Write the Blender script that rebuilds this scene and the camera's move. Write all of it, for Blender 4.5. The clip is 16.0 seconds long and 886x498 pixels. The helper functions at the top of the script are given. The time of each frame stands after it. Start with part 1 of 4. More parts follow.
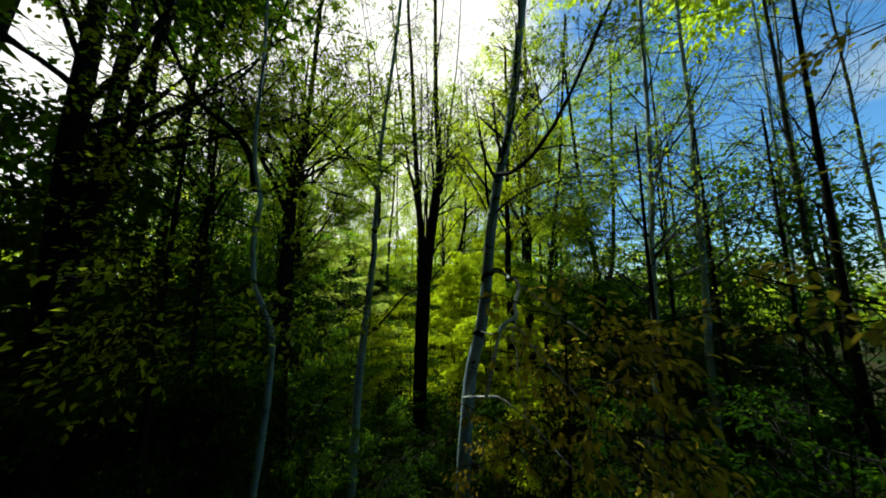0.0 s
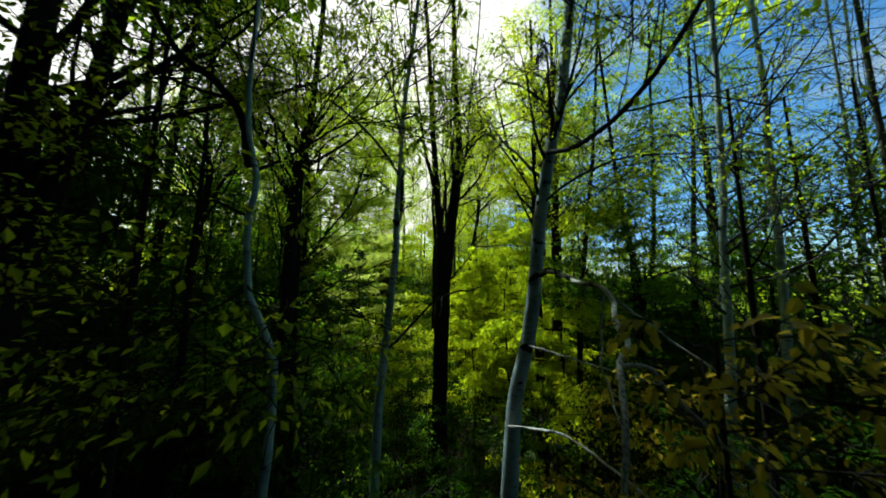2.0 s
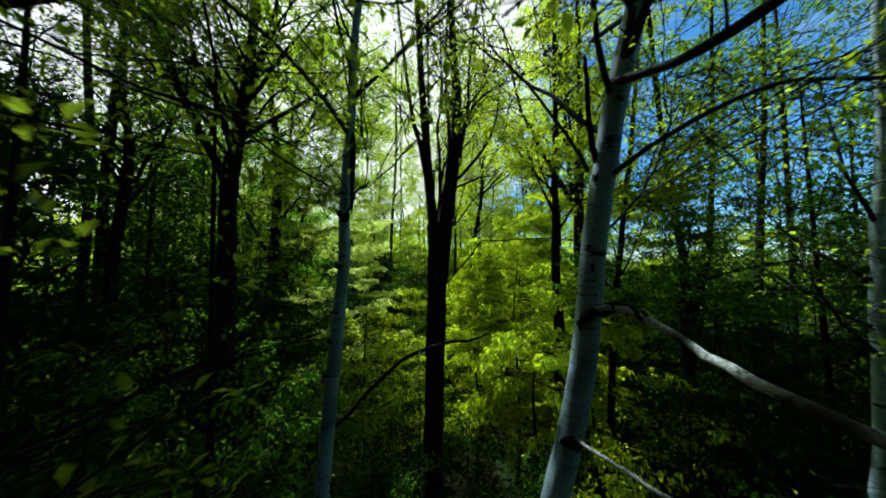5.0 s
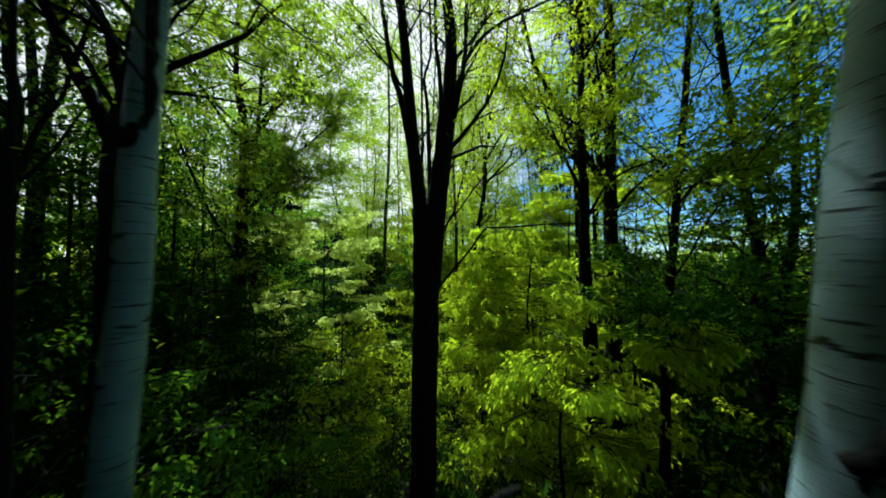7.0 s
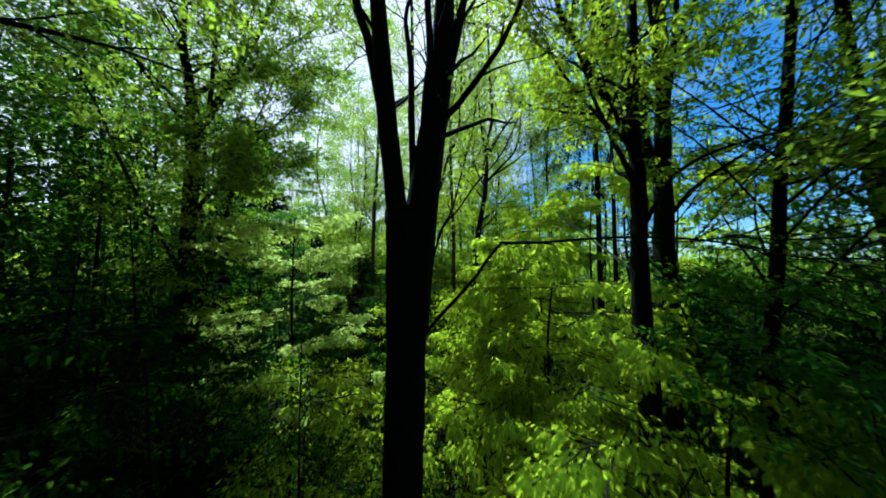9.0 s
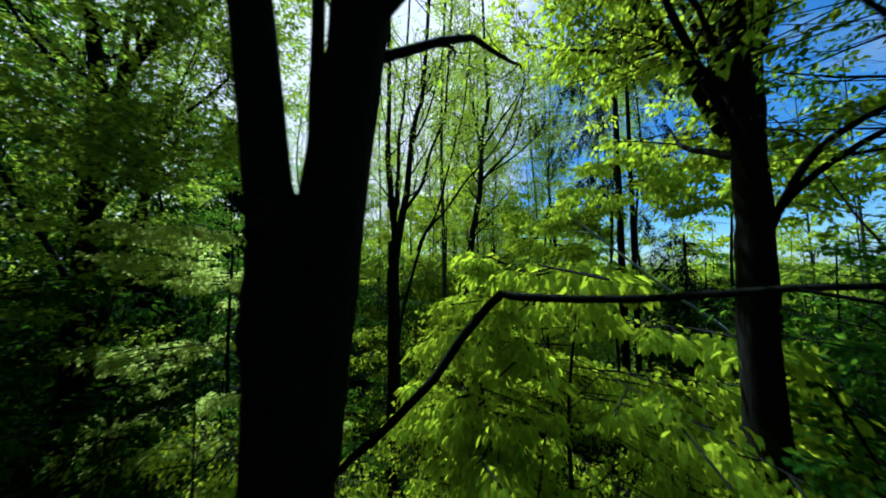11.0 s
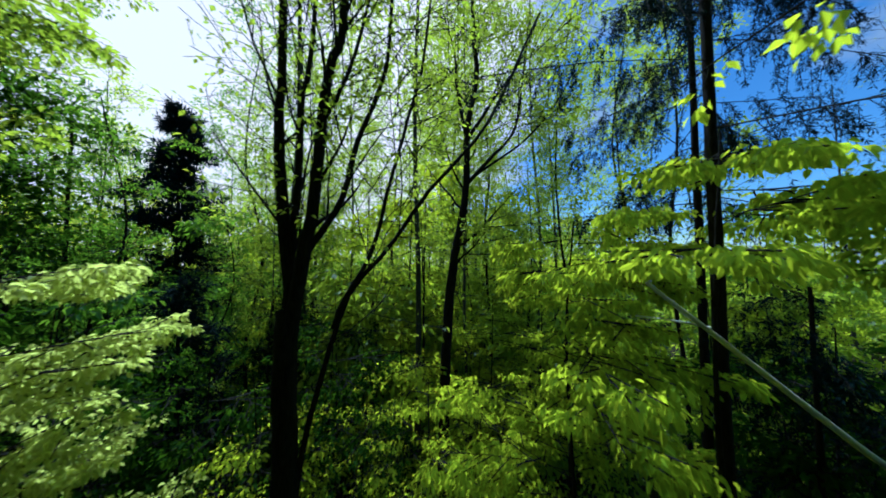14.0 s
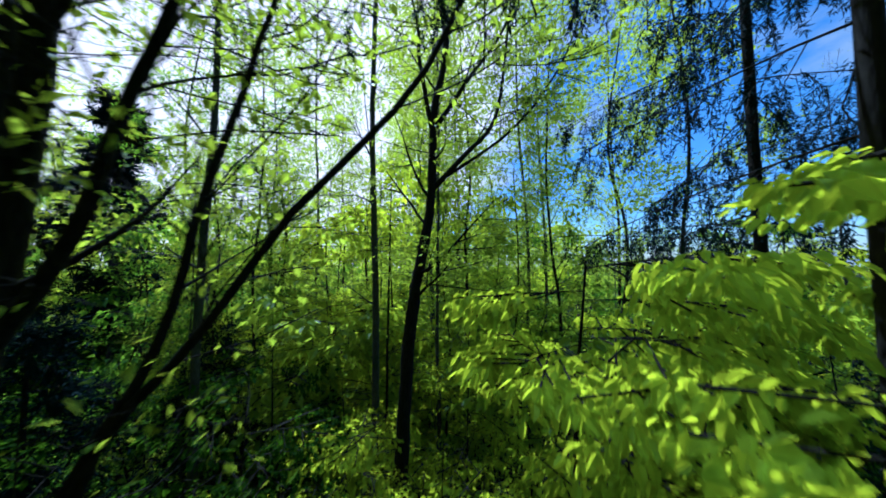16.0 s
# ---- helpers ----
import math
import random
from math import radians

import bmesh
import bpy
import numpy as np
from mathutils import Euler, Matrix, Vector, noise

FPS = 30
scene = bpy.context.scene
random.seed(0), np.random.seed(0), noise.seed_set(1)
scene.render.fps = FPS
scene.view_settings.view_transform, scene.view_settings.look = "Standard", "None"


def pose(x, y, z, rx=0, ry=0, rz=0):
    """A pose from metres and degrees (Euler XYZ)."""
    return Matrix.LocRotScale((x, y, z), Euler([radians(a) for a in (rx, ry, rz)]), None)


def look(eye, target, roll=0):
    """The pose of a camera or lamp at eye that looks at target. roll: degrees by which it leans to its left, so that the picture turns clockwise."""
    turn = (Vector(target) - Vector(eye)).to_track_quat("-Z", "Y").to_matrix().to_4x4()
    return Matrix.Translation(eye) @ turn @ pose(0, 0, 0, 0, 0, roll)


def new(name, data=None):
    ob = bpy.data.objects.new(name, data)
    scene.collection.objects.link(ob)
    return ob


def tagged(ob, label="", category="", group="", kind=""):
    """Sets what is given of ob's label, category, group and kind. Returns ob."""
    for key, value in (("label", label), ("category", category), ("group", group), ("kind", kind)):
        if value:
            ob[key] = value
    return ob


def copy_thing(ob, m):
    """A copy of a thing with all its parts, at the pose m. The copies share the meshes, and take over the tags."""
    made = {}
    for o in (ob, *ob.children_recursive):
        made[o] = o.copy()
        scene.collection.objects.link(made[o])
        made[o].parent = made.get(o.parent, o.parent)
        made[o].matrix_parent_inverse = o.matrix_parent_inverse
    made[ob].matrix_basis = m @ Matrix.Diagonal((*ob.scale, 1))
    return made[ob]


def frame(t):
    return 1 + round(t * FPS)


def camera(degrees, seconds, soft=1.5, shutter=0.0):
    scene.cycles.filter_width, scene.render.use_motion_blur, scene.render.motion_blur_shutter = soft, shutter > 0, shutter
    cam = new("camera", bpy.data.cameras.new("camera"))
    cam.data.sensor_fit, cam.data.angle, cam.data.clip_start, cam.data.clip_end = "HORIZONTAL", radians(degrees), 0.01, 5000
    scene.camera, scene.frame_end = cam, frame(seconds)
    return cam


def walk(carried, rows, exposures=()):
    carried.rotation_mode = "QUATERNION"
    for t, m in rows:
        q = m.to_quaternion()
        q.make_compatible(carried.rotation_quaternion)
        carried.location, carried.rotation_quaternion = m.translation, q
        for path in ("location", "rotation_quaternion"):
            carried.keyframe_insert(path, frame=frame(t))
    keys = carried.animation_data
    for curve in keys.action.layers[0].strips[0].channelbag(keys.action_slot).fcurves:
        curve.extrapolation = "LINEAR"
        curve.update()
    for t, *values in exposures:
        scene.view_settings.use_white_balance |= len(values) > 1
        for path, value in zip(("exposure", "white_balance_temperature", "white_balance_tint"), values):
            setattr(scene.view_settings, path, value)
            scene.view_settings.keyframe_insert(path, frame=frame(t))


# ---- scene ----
cam = camera(116.0, 16.0, 1.8, 0.6)
PATH = [
    (0.0, pose(-0.064, 0.580, 5.136, 97.42, -0.57, 0.04)),
    (0.5, pose(-0.184, 0.774, 5.164, 97.43, -0.59, 0.43)),
    (1.0, pose(-0.325, 0.985, 5.160, 97.25, -0.72, 0.61)),
    (1.5, pose(-0.445, 1.167, 5.171, 96.96, -0.63, 0.61)),
    (2.0, pose(-0.512, 1.346, 5.233, 96.42, -0.72, 0.73)),
    (2.5, pose(-0.530, 1.535, 5.330, 95.69, -0.82, 0.92)),
    (3.0, pose(-0.516, 1.737, 5.417, 94.69, -0.92, 1.06)),
    (3.5, pose(-0.464, 1.958, 5.487, 93.71, -0.80, 1.26)),
    (4.0, pose(-0.423, 2.248, 5.552, 93.09, -0.77, 1.42)),
    (4.2, pose(-0.409, 2.373, 5.571, 92.93, -0.70, 1.35)),
    (6.3, pose(-0.284, 3.820, 5.716, 92.69, 0.42, 1.93)),
    (6.5, pose(-0.269, 3.954, 5.684, 92.56, 0.40, 2.04)),
    (7.0, pose(-0.210, 4.305, 5.609, 92.63, 0.37, 2.11)),
    (7.5, pose(-0.194, 4.657, 5.629, 92.66, 0.32, 2.10)),
    (8.0, pose(-0.169, 4.991, 5.701, 92.54, 0.25, 1.97)),
    (8.5, pose(-0.154, 5.337, 5.791, 92.62, 0.29, 1.89)),
    (9.0, pose(-0.182, 5.672, 5.891, 92.71, 0.28, 1.61)),
    (9.2, pose(-0.184, 5.813, 5.928, 92.84, 0.28, 1.51)),
    (11.3, pose(0.151, 7.295, 6.198, 93.43, 0.09, 0.75)),
    (11.5, pose(0.213, 7.467, 6.265, 93.27, 0.03, 0.59)),
    (12.0, pose(0.390, 7.906, 6.472, 92.72, 0.02, 1.29)),
    (12.5, pose(0.508, 8.352, 6.660, 92.40, -0.01, 1.30)),
    (13.0, pose(0.554, 8.814, 6.843, 92.16, 0.19, 0.94)),
    (13.5, pose(0.570, 9.213, 6.949, 92.20, 0.43, 0.55)),
    (14.0, pose(0.607, 9.563, 7.093, 92.34, 0.26, 0.04)),
    (14.5, pose(0.722, 9.922, 7.182, 92.65, 0.28, -0.21)),
    (15.0, pose(0.809, 10.294, 7.260, 92.84, 0.25, -0.80)),
    (15.5, pose(0.958, 10.691, 7.402, 92.78, 0.29, -1.45)),
    (16.0, pose(1.146, 11.091, 7.581, 92.80, 0.41, -2.18)),
]
walk(cam, PATH, [(0, 0.78, 5400, -11), (2, 0.78, 5350, -12), (4.2, 0.78, 4950, -12), (7.5, 0.54, 4650, -14), (9, 0.52, 4250, -10), (11.5, 0.36, 4300, -2), (13, 0.52, 4150, 7), (14, 0.36, 4300, 0), (15, 0.26, 4260, 2), (16, 0.66, 4200, 5)])

# ---------------------------------------------------------------- light
world = bpy.data.worlds.new("sky")
scene.world = world
world.use_nodes = True
SUN_AZIMUTH, SUN_HEIGHT = radians(-32), radians(63)   # left of straight ahead, high


def build_sky():
    nt = world.node_tree
    nt.nodes.clear()
    out = nt.nodes.new("ShaderNodeOutputWorld")
    bg = nt.nodes.new("ShaderNodeBackground")
    sky = nt.nodes.new("ShaderNodeTexSky")
    sky.sky_type = "NISHITA"
    sky.sun_disc = False
    sky.sun_elevation = SUN_HEIGHT
    sky.sun_rotation = SUN_AZIMUTH
    sky.dust_density = 0.5
    sky.ozone_density = 1.4
    coord = nt.nodes.new("ShaderNodeTexCoord")
    stretch = nt.nodes.new("ShaderNodeMapping")
    stretch.inputs["Scale"].default_value = (1.0, 1.0, 2.4)
    cloud = nt.nodes.new("ShaderNodeTexNoise")
    cloud.inputs["Scale"].default_value = 2.6
    cloud.inputs["Detail"].default_value = 7
    cloud.inputs["Roughness"].default_value = 0.6
    ramp = nt.nodes.new("ShaderNodeValToRGB")
    ramp.color_ramp.elements[0].position = 0.5
    ramp.color_ramp.elements[1].position = 0.7
    mix = nt.nodes.new("ShaderNodeMix")
    mix.data_type = "RGBA"
    mix.inputs["B"].default_value = (6.4, 6.6, 7.0, 1)
    ln = nt.links.new
    ln(coord.outputs["Generated"], stretch.inputs["Vector"])
    ln(stretch.outputs["Vector"], cloud.inputs["Vector"])
    ln(cloud.outputs["Fac"], ramp.inputs["Fac"])
    ln(ramp.outputs["Color"], mix.inputs["Factor"])
    # a bright cloud bank on the sun's side
    dot = nt.nodes.new("ShaderNodeVectorMath")
    dot.operation = "DOT_PRODUCT"
    dot.inputs[1].default_value = (-0.557, 0.663, 0.5)
    ragged = nt.nodes.new("ShaderNodeMath")
    ragged.operation = "MULTIPLY_ADD"
    ragged.inputs[1].default_value = 0.35
    span = nt.nodes.new("ShaderNodeMapRange")
    span.interpolation_type = "SMOOTHSTEP"
    span.inputs["From Min"].default_value, span.inputs["From Max"].default_value = 0.75, 0.96
    veil = nt.nodes.new("ShaderNodeMix")
    veil.data_type = "RGBA"
    veil.inputs["B"].default_value = (18.0, 14.2, 12.2, 1)
    ln(coord.outputs["Generated"], dot.inputs[0])
    ln(cloud.outputs["Fac"], ragged.inputs[0])
    ln(dot.outputs["Value"], ragged.inputs[2])
    ln(ragged.outputs["Value"], span.inputs["Value"])
    ln(span.outputs["Result"], veil.inputs["Factor"])
    vivid = nt.nodes.new("ShaderNodeHueSaturation")
    vivid.inputs["Saturation"].default_value = 1.18
    vivid.inputs["Value"].default_value = 1.8
    ln(sky.outputs["Color"], vivid.inputs["Color"])
    ln(vivid.outputs["Color"], mix.inputs["A"])
    ln(mix.outputs["Result"], veil.inputs["A"])
    ln(veil.outputs["Result"], bg.inputs["Color"])
    bg.inputs["Strength"].default_value = 0.052
    ln(bg.outputs["Background"], out.inputs["Surface"])


build_sky()
sun_data = bpy.data.lights.new("sun", "SUN")
sun_data.energy, sun_data.angle, sun_data.color = 5.0, radians(0.6), (1.0, 0.95, 0.86)
sun = new("sun", sun_data)
sun_way = Vector((math.sin(SUN_AZIMUTH) * math.cos(SUN_HEIGHT), math.cos(SUN_AZIMUTH) * math.cos(SUN_HEIGHT), math.sin(SUN_HEIGHT)))
sun.matrix_world = look(tuple(sun_way * 60), (0, 0, 0))


# ---------------------------------------------------------------- materials
def material(name):
    m = bpy.data.materials.new(name)
    m.use_nodes = True
    nt = m.node_tree
    return m, nt, nt.nodes["Principled BSDF"], nt.links.new


def ramp_of(nt, fac, stops):
    r = nt.nodes.new("ShaderNodeValToRGB")
    e = r.color_ramp.elements
    while len(e) < len(stops):
        e.new(0.5)
    for el, (at, col) in zip(e, stops):
        el.position, el.color = at, (*col, 1)
    nt.links.new(fac, r.inputs["Fac"])
    return r.outputs["Color"]


def noise_of(nt, scale, detail=5, stretch=(1, 1, 1), rough=0.6, space="Object"):
    c = nt.nodes.new("ShaderNodeTexCoord")
    mp = nt.nodes.new("ShaderNodeMapping")
    mp.inputs["Scale"].default_value = stretch
    n = nt.nodes.new("ShaderNodeTexNoise")
    n.inputs["Scale"].default_value = scale
    n.inputs["Detail"].default_value = detail
    n.inputs["Roughness"].default_value = rough
    nt.links.new(c.outputs[space], mp.inputs["Vector"])
    nt.links.new(mp.outputs["Vector"], n.inputs["Vector"])
    return n.outputs["Fac"]


def mixed(nt, fac, a, b, blend="MIX"):
    m = nt.nodes.new("ShaderNodeMix")
    m.data_type, m.blend_type = "RGBA", blend
    for key, v in (("Factor", fac), ("A", a), ("B", b)):
        if hasattr(v, "node"):
            nt.links.new(v, m.inputs[key])
        else:
            m.inputs[key].default_value = v if key == "Factor" else (*v, 1)
    return m.outputs["Result"]


def bumped(nt, bsdf, height, strength, distance):
    b = nt.nodes.new("ShaderNodeBump")
    b.inputs["Strength"].default_value, b.inputs["Distance"].default_value = strength, distance
    nt.links.new(height, b.inputs["Height"])
    nt.links.new(b.outputs["Normal"], bsdf.inputs["Normal"])


def bark(name, dark, light, moss, moss_at=0.6, ridges=(9, 9, 1.6)):
    """Furrowed or smooth bark: long ridges, blotches, and green algae in patches."""
    m, nt, bsdf, ln = material(name)
    ridge = noise_of(nt, 6, 6, ridges)
    blotch = noise_of(nt, 2.2, 4)
    col = ramp_of(nt, ridge, [(0.3, dark), (0.7, light)])
    green = ramp_of(nt, blotch, [(moss_at, (0, 0, 0)), (moss_at + 0.15, (1, 1, 1))])
    ln(mixed(nt, green, col, moss), bsdf.inputs["Base Color"])
    bsdf.inputs["Roughness"].default_value = 0.85
    bsdf.inputs["Specular IOR Level"].default_value = 0.05
    bumped(nt, bsdf, ridge, 0.7, 0.012)
    return m


def birch_bark():
    """Papery bark, the blue-grey of shade put into its white, with fine dark cross-lines, grey clouds and black scars.
    """
    m, nt, bsdf, ln = material("birch_bark")
    cloud = noise_of(nt, 3.0, 5)
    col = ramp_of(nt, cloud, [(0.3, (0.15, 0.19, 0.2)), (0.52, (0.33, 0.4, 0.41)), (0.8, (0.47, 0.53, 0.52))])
    lines = noise_of(nt, 5.0, 5, (1.2, 1.2, 16), 0.65)
    dash = ramp_of(nt, lines, [(0.57, (0, 0, 0)), (0.64, (1, 1, 1))])
    col = mixed(nt, dash, col, (0.05, 0.045, 0.04))
    scars = noise_of(nt, 2.6, 4, (0.9, 0.9, 3.2), 0.6)
    scar = ramp_of(nt, scars, [(0.64, (0, 0, 0)), (0.66, (1, 1, 1))])
    col = mixed(nt, scar, col, (0.025, 0.022, 0.02))
    ln(col, bsdf.inputs["Base Color"])
    bsdf.inputs["Roughness"].default_value = 0.6
    bumped(nt, bsdf, lines, 0.35, 0.006)
    return m


def leaf_material(name, dark, light, glow, through_share=0.5, rough=0.42, gloss=0.15):
    """Thin leaves: a glossy face, and light that shines through; every leaf has its own shade."""
    m, nt, bsdf, ln = material(name)
    geo = nt.nodes.new("ShaderNodeNewGeometry")
    rnd = geo.outputs["Random Per Island"]
    patch = noise_of(nt, 0.55, 3)
    col = mixed(nt, rnd, dark, light)
    col = mixed(nt, patch, col, tuple(0.75 * c for c in dark))
    ln(col, bsdf.inputs["Base Color"])
    bsdf.inputs["Roughness"].default_value = rough
    bsdf.inputs["Specular IOR Level"].default_value = gloss
    tr = nt.nodes.new("ShaderNodeBsdfTranslucent")
    ln(mixed(nt, rnd, tuple(0.75 * c for c in glow), glow), tr.inputs["Color"])
    mx = nt.nodes.new("ShaderNodeMixShader")
    mx.inputs["Fac"].default_value = through_share
    ln(bsdf.outputs["BSDF"], mx.inputs[1])
    ln(tr.outputs["BSDF"], mx.inputs[2])
    ln(mx.outputs["Shader"], nt.nodes["Material Output"].inputs["Surface"])
    return m


def litter_material():
    m, nt, bsdf, ln = material("leaf_litter")
    fine = noise_of(nt, 30, 6)
    wide = noise_of(nt, 0.5, 4)
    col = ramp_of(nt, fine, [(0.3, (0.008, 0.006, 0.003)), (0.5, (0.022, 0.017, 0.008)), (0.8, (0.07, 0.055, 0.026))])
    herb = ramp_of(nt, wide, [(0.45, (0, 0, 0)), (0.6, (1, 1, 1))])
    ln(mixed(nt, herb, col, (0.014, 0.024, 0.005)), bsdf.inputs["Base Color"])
    bsdf.inputs["Roughness"].default_value = 0.9
    bsdf.inputs["Specular IOR Level"].default_value = 0.03
    bumped(nt, bsdf, fine, 0.8, 0.04)
    return m


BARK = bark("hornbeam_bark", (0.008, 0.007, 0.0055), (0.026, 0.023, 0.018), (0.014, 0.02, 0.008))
BARK_GREY = bark("beech_bark", (0.03, 0.028, 0.024), (0.09, 0.085, 0.07), (0.035, 0.05, 0.02), 0.52)
BARK_SPRUCE = bark("spruce_bark", (0.012, 0.01, 0.008), (0.04, 0.033, 0.026), (0.035, 0.04, 0.02), 0.7, (14, 14, 5))
BARK_TWIG = bark("birch_limb_bark", (0.02, 0.018, 0.016), (0.09, 0.085, 0.078), (0.04, 0.05, 0.025), 0.6, (7, 7, 7))
DEAD = bark("dead_wood", (0.05, 0.042, 0.03), (0.74, 0.7, 0.63), (0.05, 0.042, 0.034), 0.54, (11, 11, 7))
SILVER = bark("silver_wood", (0.6, 0.58, 0.53), (0.86, 0.84, 0.79), (0.3, 0.28, 0.24), 0.78, (18, 18, 2))
BIRCH = birch_bark()
LEAF_BEECH = leaf_material("beech_leaf", (0.1, 0.16, 0.004), (0.19, 0.27, 0.006), (0.82, 0.9, 0.005), 0.72, 0.6, 0.04)
LEAF_TREE = leaf_material("tree_leaf", (0.048, 0.095, 0.006), (0.12, 0.185, 0.012), (0.62, 0.74, 0.02), 0.63)
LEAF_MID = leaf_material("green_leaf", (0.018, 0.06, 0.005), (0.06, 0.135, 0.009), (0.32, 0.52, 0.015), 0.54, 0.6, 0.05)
# Undergrowth leaf with the shade under the trees put into its colour.
LEAF_SHADED = leaf_material("shaded_leaf", (0.011, 0.03, 0.0015), (0.03, 0.065, 0.003), (0.1, 0.19, 0.003), 0.4, 0.65, 0.02)
# Pale young leaf; the sun's shine on the tiers is put into its colour.
LEAF_PALE_LIT = leaf_material("pale_lit_leaf", (0.3, 0.35, 0.06), (0.45, 0.49, 0.11), (0.88, 0.93, 0.17), 0.72, 0.45, 0.12)
LEAF_BRONZE = leaf_material("bronze_leaf", (0.11, 0.105, 0.014), (0.28, 0.18, 0.022), (0.68, 0.5, 0.03), 0.58)
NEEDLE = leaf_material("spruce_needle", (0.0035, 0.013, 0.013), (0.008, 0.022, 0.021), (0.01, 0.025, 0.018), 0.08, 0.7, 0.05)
LITTER = litter_material()


# ---------------------------------------------------------------- mesh helpers
def unit(v):
    return v / np.maximum(np.linalg.norm(v, axis=-1, keepdims=True), 1e-9)


def mesh_of(name, verts, quads, mat, smooth=False):
    """A mesh from arrays of vertices and four-cornered faces."""
    me = bpy.data.meshes.new(name)
    me.vertices.add(len(verts))
    me.vertices.foreach_set("co", np.ascontiguousarray(verts, dtype=np.float32).ravel())
    me.loops.add(len(quads) * 4)
    me.loops.foreach_set("vertex_index", np.ascontiguousarray(quads, dtype=np.int32).ravel())
    me.polygons.add(len(quads))
    me.polygons.foreach_set("loop_start", np.arange(0, len(quads) * 4, 4, dtype=np.int32))
    me.polygons.foreach_set("use_smooth", np.full(len(quads), smooth))
    me.update(calc_edges=True)
    me.materials.append(mat)
    return me


def tubes(lines, radii, sides=6, rough=0.0, seed=0):
    """Round stems along lines (k, n, 3) with radii (k, n): vertices and faces."""
    k, n, _ = lines.shape
    t = unit(np.gradient(lines, axis=1))
    way = unit(lines[:, -1] - lines[:, 0])
    ref = np.where(np.abs(way[:, 2:3]) > 0.8, np.array([[1.0, 0.1, 0.0]]), np.array([[0.0, 0.1, 1.0]]))
    a = unit(np.cross(t, ref[:, None, :]))
    b = np.cross(t, a)
    turn = np.linspace(0, 2 * np.pi, sides, endpoint=False)
    r = radii[:, :, None] * np.ones(sides)
    if rough:
        rng = np.random.default_rng(seed)
        ring = np.arange(sides)
        wave = sum(rng.normal(0, 1, (k, n, 1)) * np.cos(q * ring * 2 * np.pi / sides + rng.uniform(0, 6.3, (k, 1, 1))) for q in (1, 2, 3))
        r = r * (1 + rough * wave)
    v = lines[:, :, None, :] + r[..., None] * (np.cos(turn)[:, None] * a[:, :, None, :] + np.sin(turn)[:, None] * b[:, :, None, :])
    base = (np.arange(k) * n * sides)[:, None, None] + (np.arange(n - 1) * sides)[:, None]
    i = np.arange(sides)
    j = (i + 1) % sides
    q = np.stack([base + i, base + j, base + sides + j, base + sides + i], -1)
    return v.reshape(-1, 3), q.reshape(-1, 4)


def leaves(at, way, face, length, ratio=0.55, fold=0.18, full=False):
    """Leaves from their stalk ends: vertices and faces. full: with a rounded outline and a drooping tip."""
    way = unit(way)
    side = unit(np.cross(way, face))
    up = np.cross(side, way)
    L = length[:, None]
    w = L * ratio * 0.5
    n = len(at)
    if full:
        tip = at + way * L - up * L * 0.16
        m1, m2 = at + way * L * 0.3 + up * L * 0.02, at + way * L * 0.68 - up * L * 0.03
        v = np.stack([at, m1 - side * w + up * w * fold * 2, m2 - side * w * 0.8 + up * w * fold, tip, m2 + side * w * 0.8 + up * w * fold, m1 + side * w + up * w * fold * 2], 1)
        o = (np.arange(n) * 6)[:, None]
        q = np.concatenate([o + np.array([[0, 5, 4, 3]]), o + np.array([[0, 3, 2, 1]])], 1).reshape(-1, 4)
        return v.reshape(-1, 3), q
    mid = at + way * L * 0.45 + up * w * fold * 2
    v = np.stack([at, mid - side * w, at + way * L - up * L * 0.1, mid + side * w], 1)
    o = (np.arange(n) * 4)[:, None]
    return v.reshape(-1, 3), (o + np.array([[0, 3, 2, 1]])).reshape(-1, 4)


def along(lines, f, idx):
    """Places and directions at the shares f of the lines idx."""
    n = lines.shape[1]
    x = np.clip(f, 0, 0.999) * (n - 1)
    i = x.astype(int)
    u = (x - i)[:, None]
    p, q = lines[idx, i], lines[idx, i + 1]
    return p * (1 - u) + q * u, unit(q - p)


def sprout(rng, lines, radii, per, f0, f1, length, angle=55, up=0.1, n=6, wander=0.25, flat=0.0, ratio=0.55, taper=0.2, shorten=0.5):
    """Side shoots of lines: new lines and radii. flat: 1 keeps them level."""
    k = len(lines)
    idx = np.repeat(np.arange(k), per)
    f = f0 + (f1 - f0) * (np.tile(np.arange(per), k) + rng.uniform(0, 1, k * per)) / per
    at, t = along(lines, f, idx)
    v = rng.normal(0, 1, at.shape)
    v[:, 2] *= 1 - flat
    v = unit(v - t * (v * t).sum(1, keepdims=True))
    a = np.radians(angle) * rng.uniform(0.7, 1.25, (len(f), 1))
    d = np.cos(a) * t + np.sin(a) * v
    if flat:
        d[:, 2] *= 1 - 0.7 * flat
    d = unit(d)
    L = length * (1 - shorten * (f - f0) / max(f1 - f0, 1e-6)) * rng.uniform(0.55, 1.2, len(f))
    bend = np.cumsum(rng.normal(0, wander, (len(f), n - 1, 3)), 1) * 0.5
    bend[:, :, 2] *= 1 - 0.85 * flat
    step = unit(d[:, None] + bend + np.array([0, 0, up]) * np.linspace(0.2, 1, n - 1)[None, :, None])
    pts = np.concatenate([at[:, None], at[:, None] + np.cumsum(step * (L / (n - 1))[:, None, None], 1)], 1)
    x = np.clip(f, 0, 0.999) * (lines.shape[1] - 1)
    r0 = radii[idx, x.astype(int)] * ratio * rng.uniform(0.7, 1.1, len(f))
    return pts, r0[:, None] * np.linspace(1, taper, n)[None]


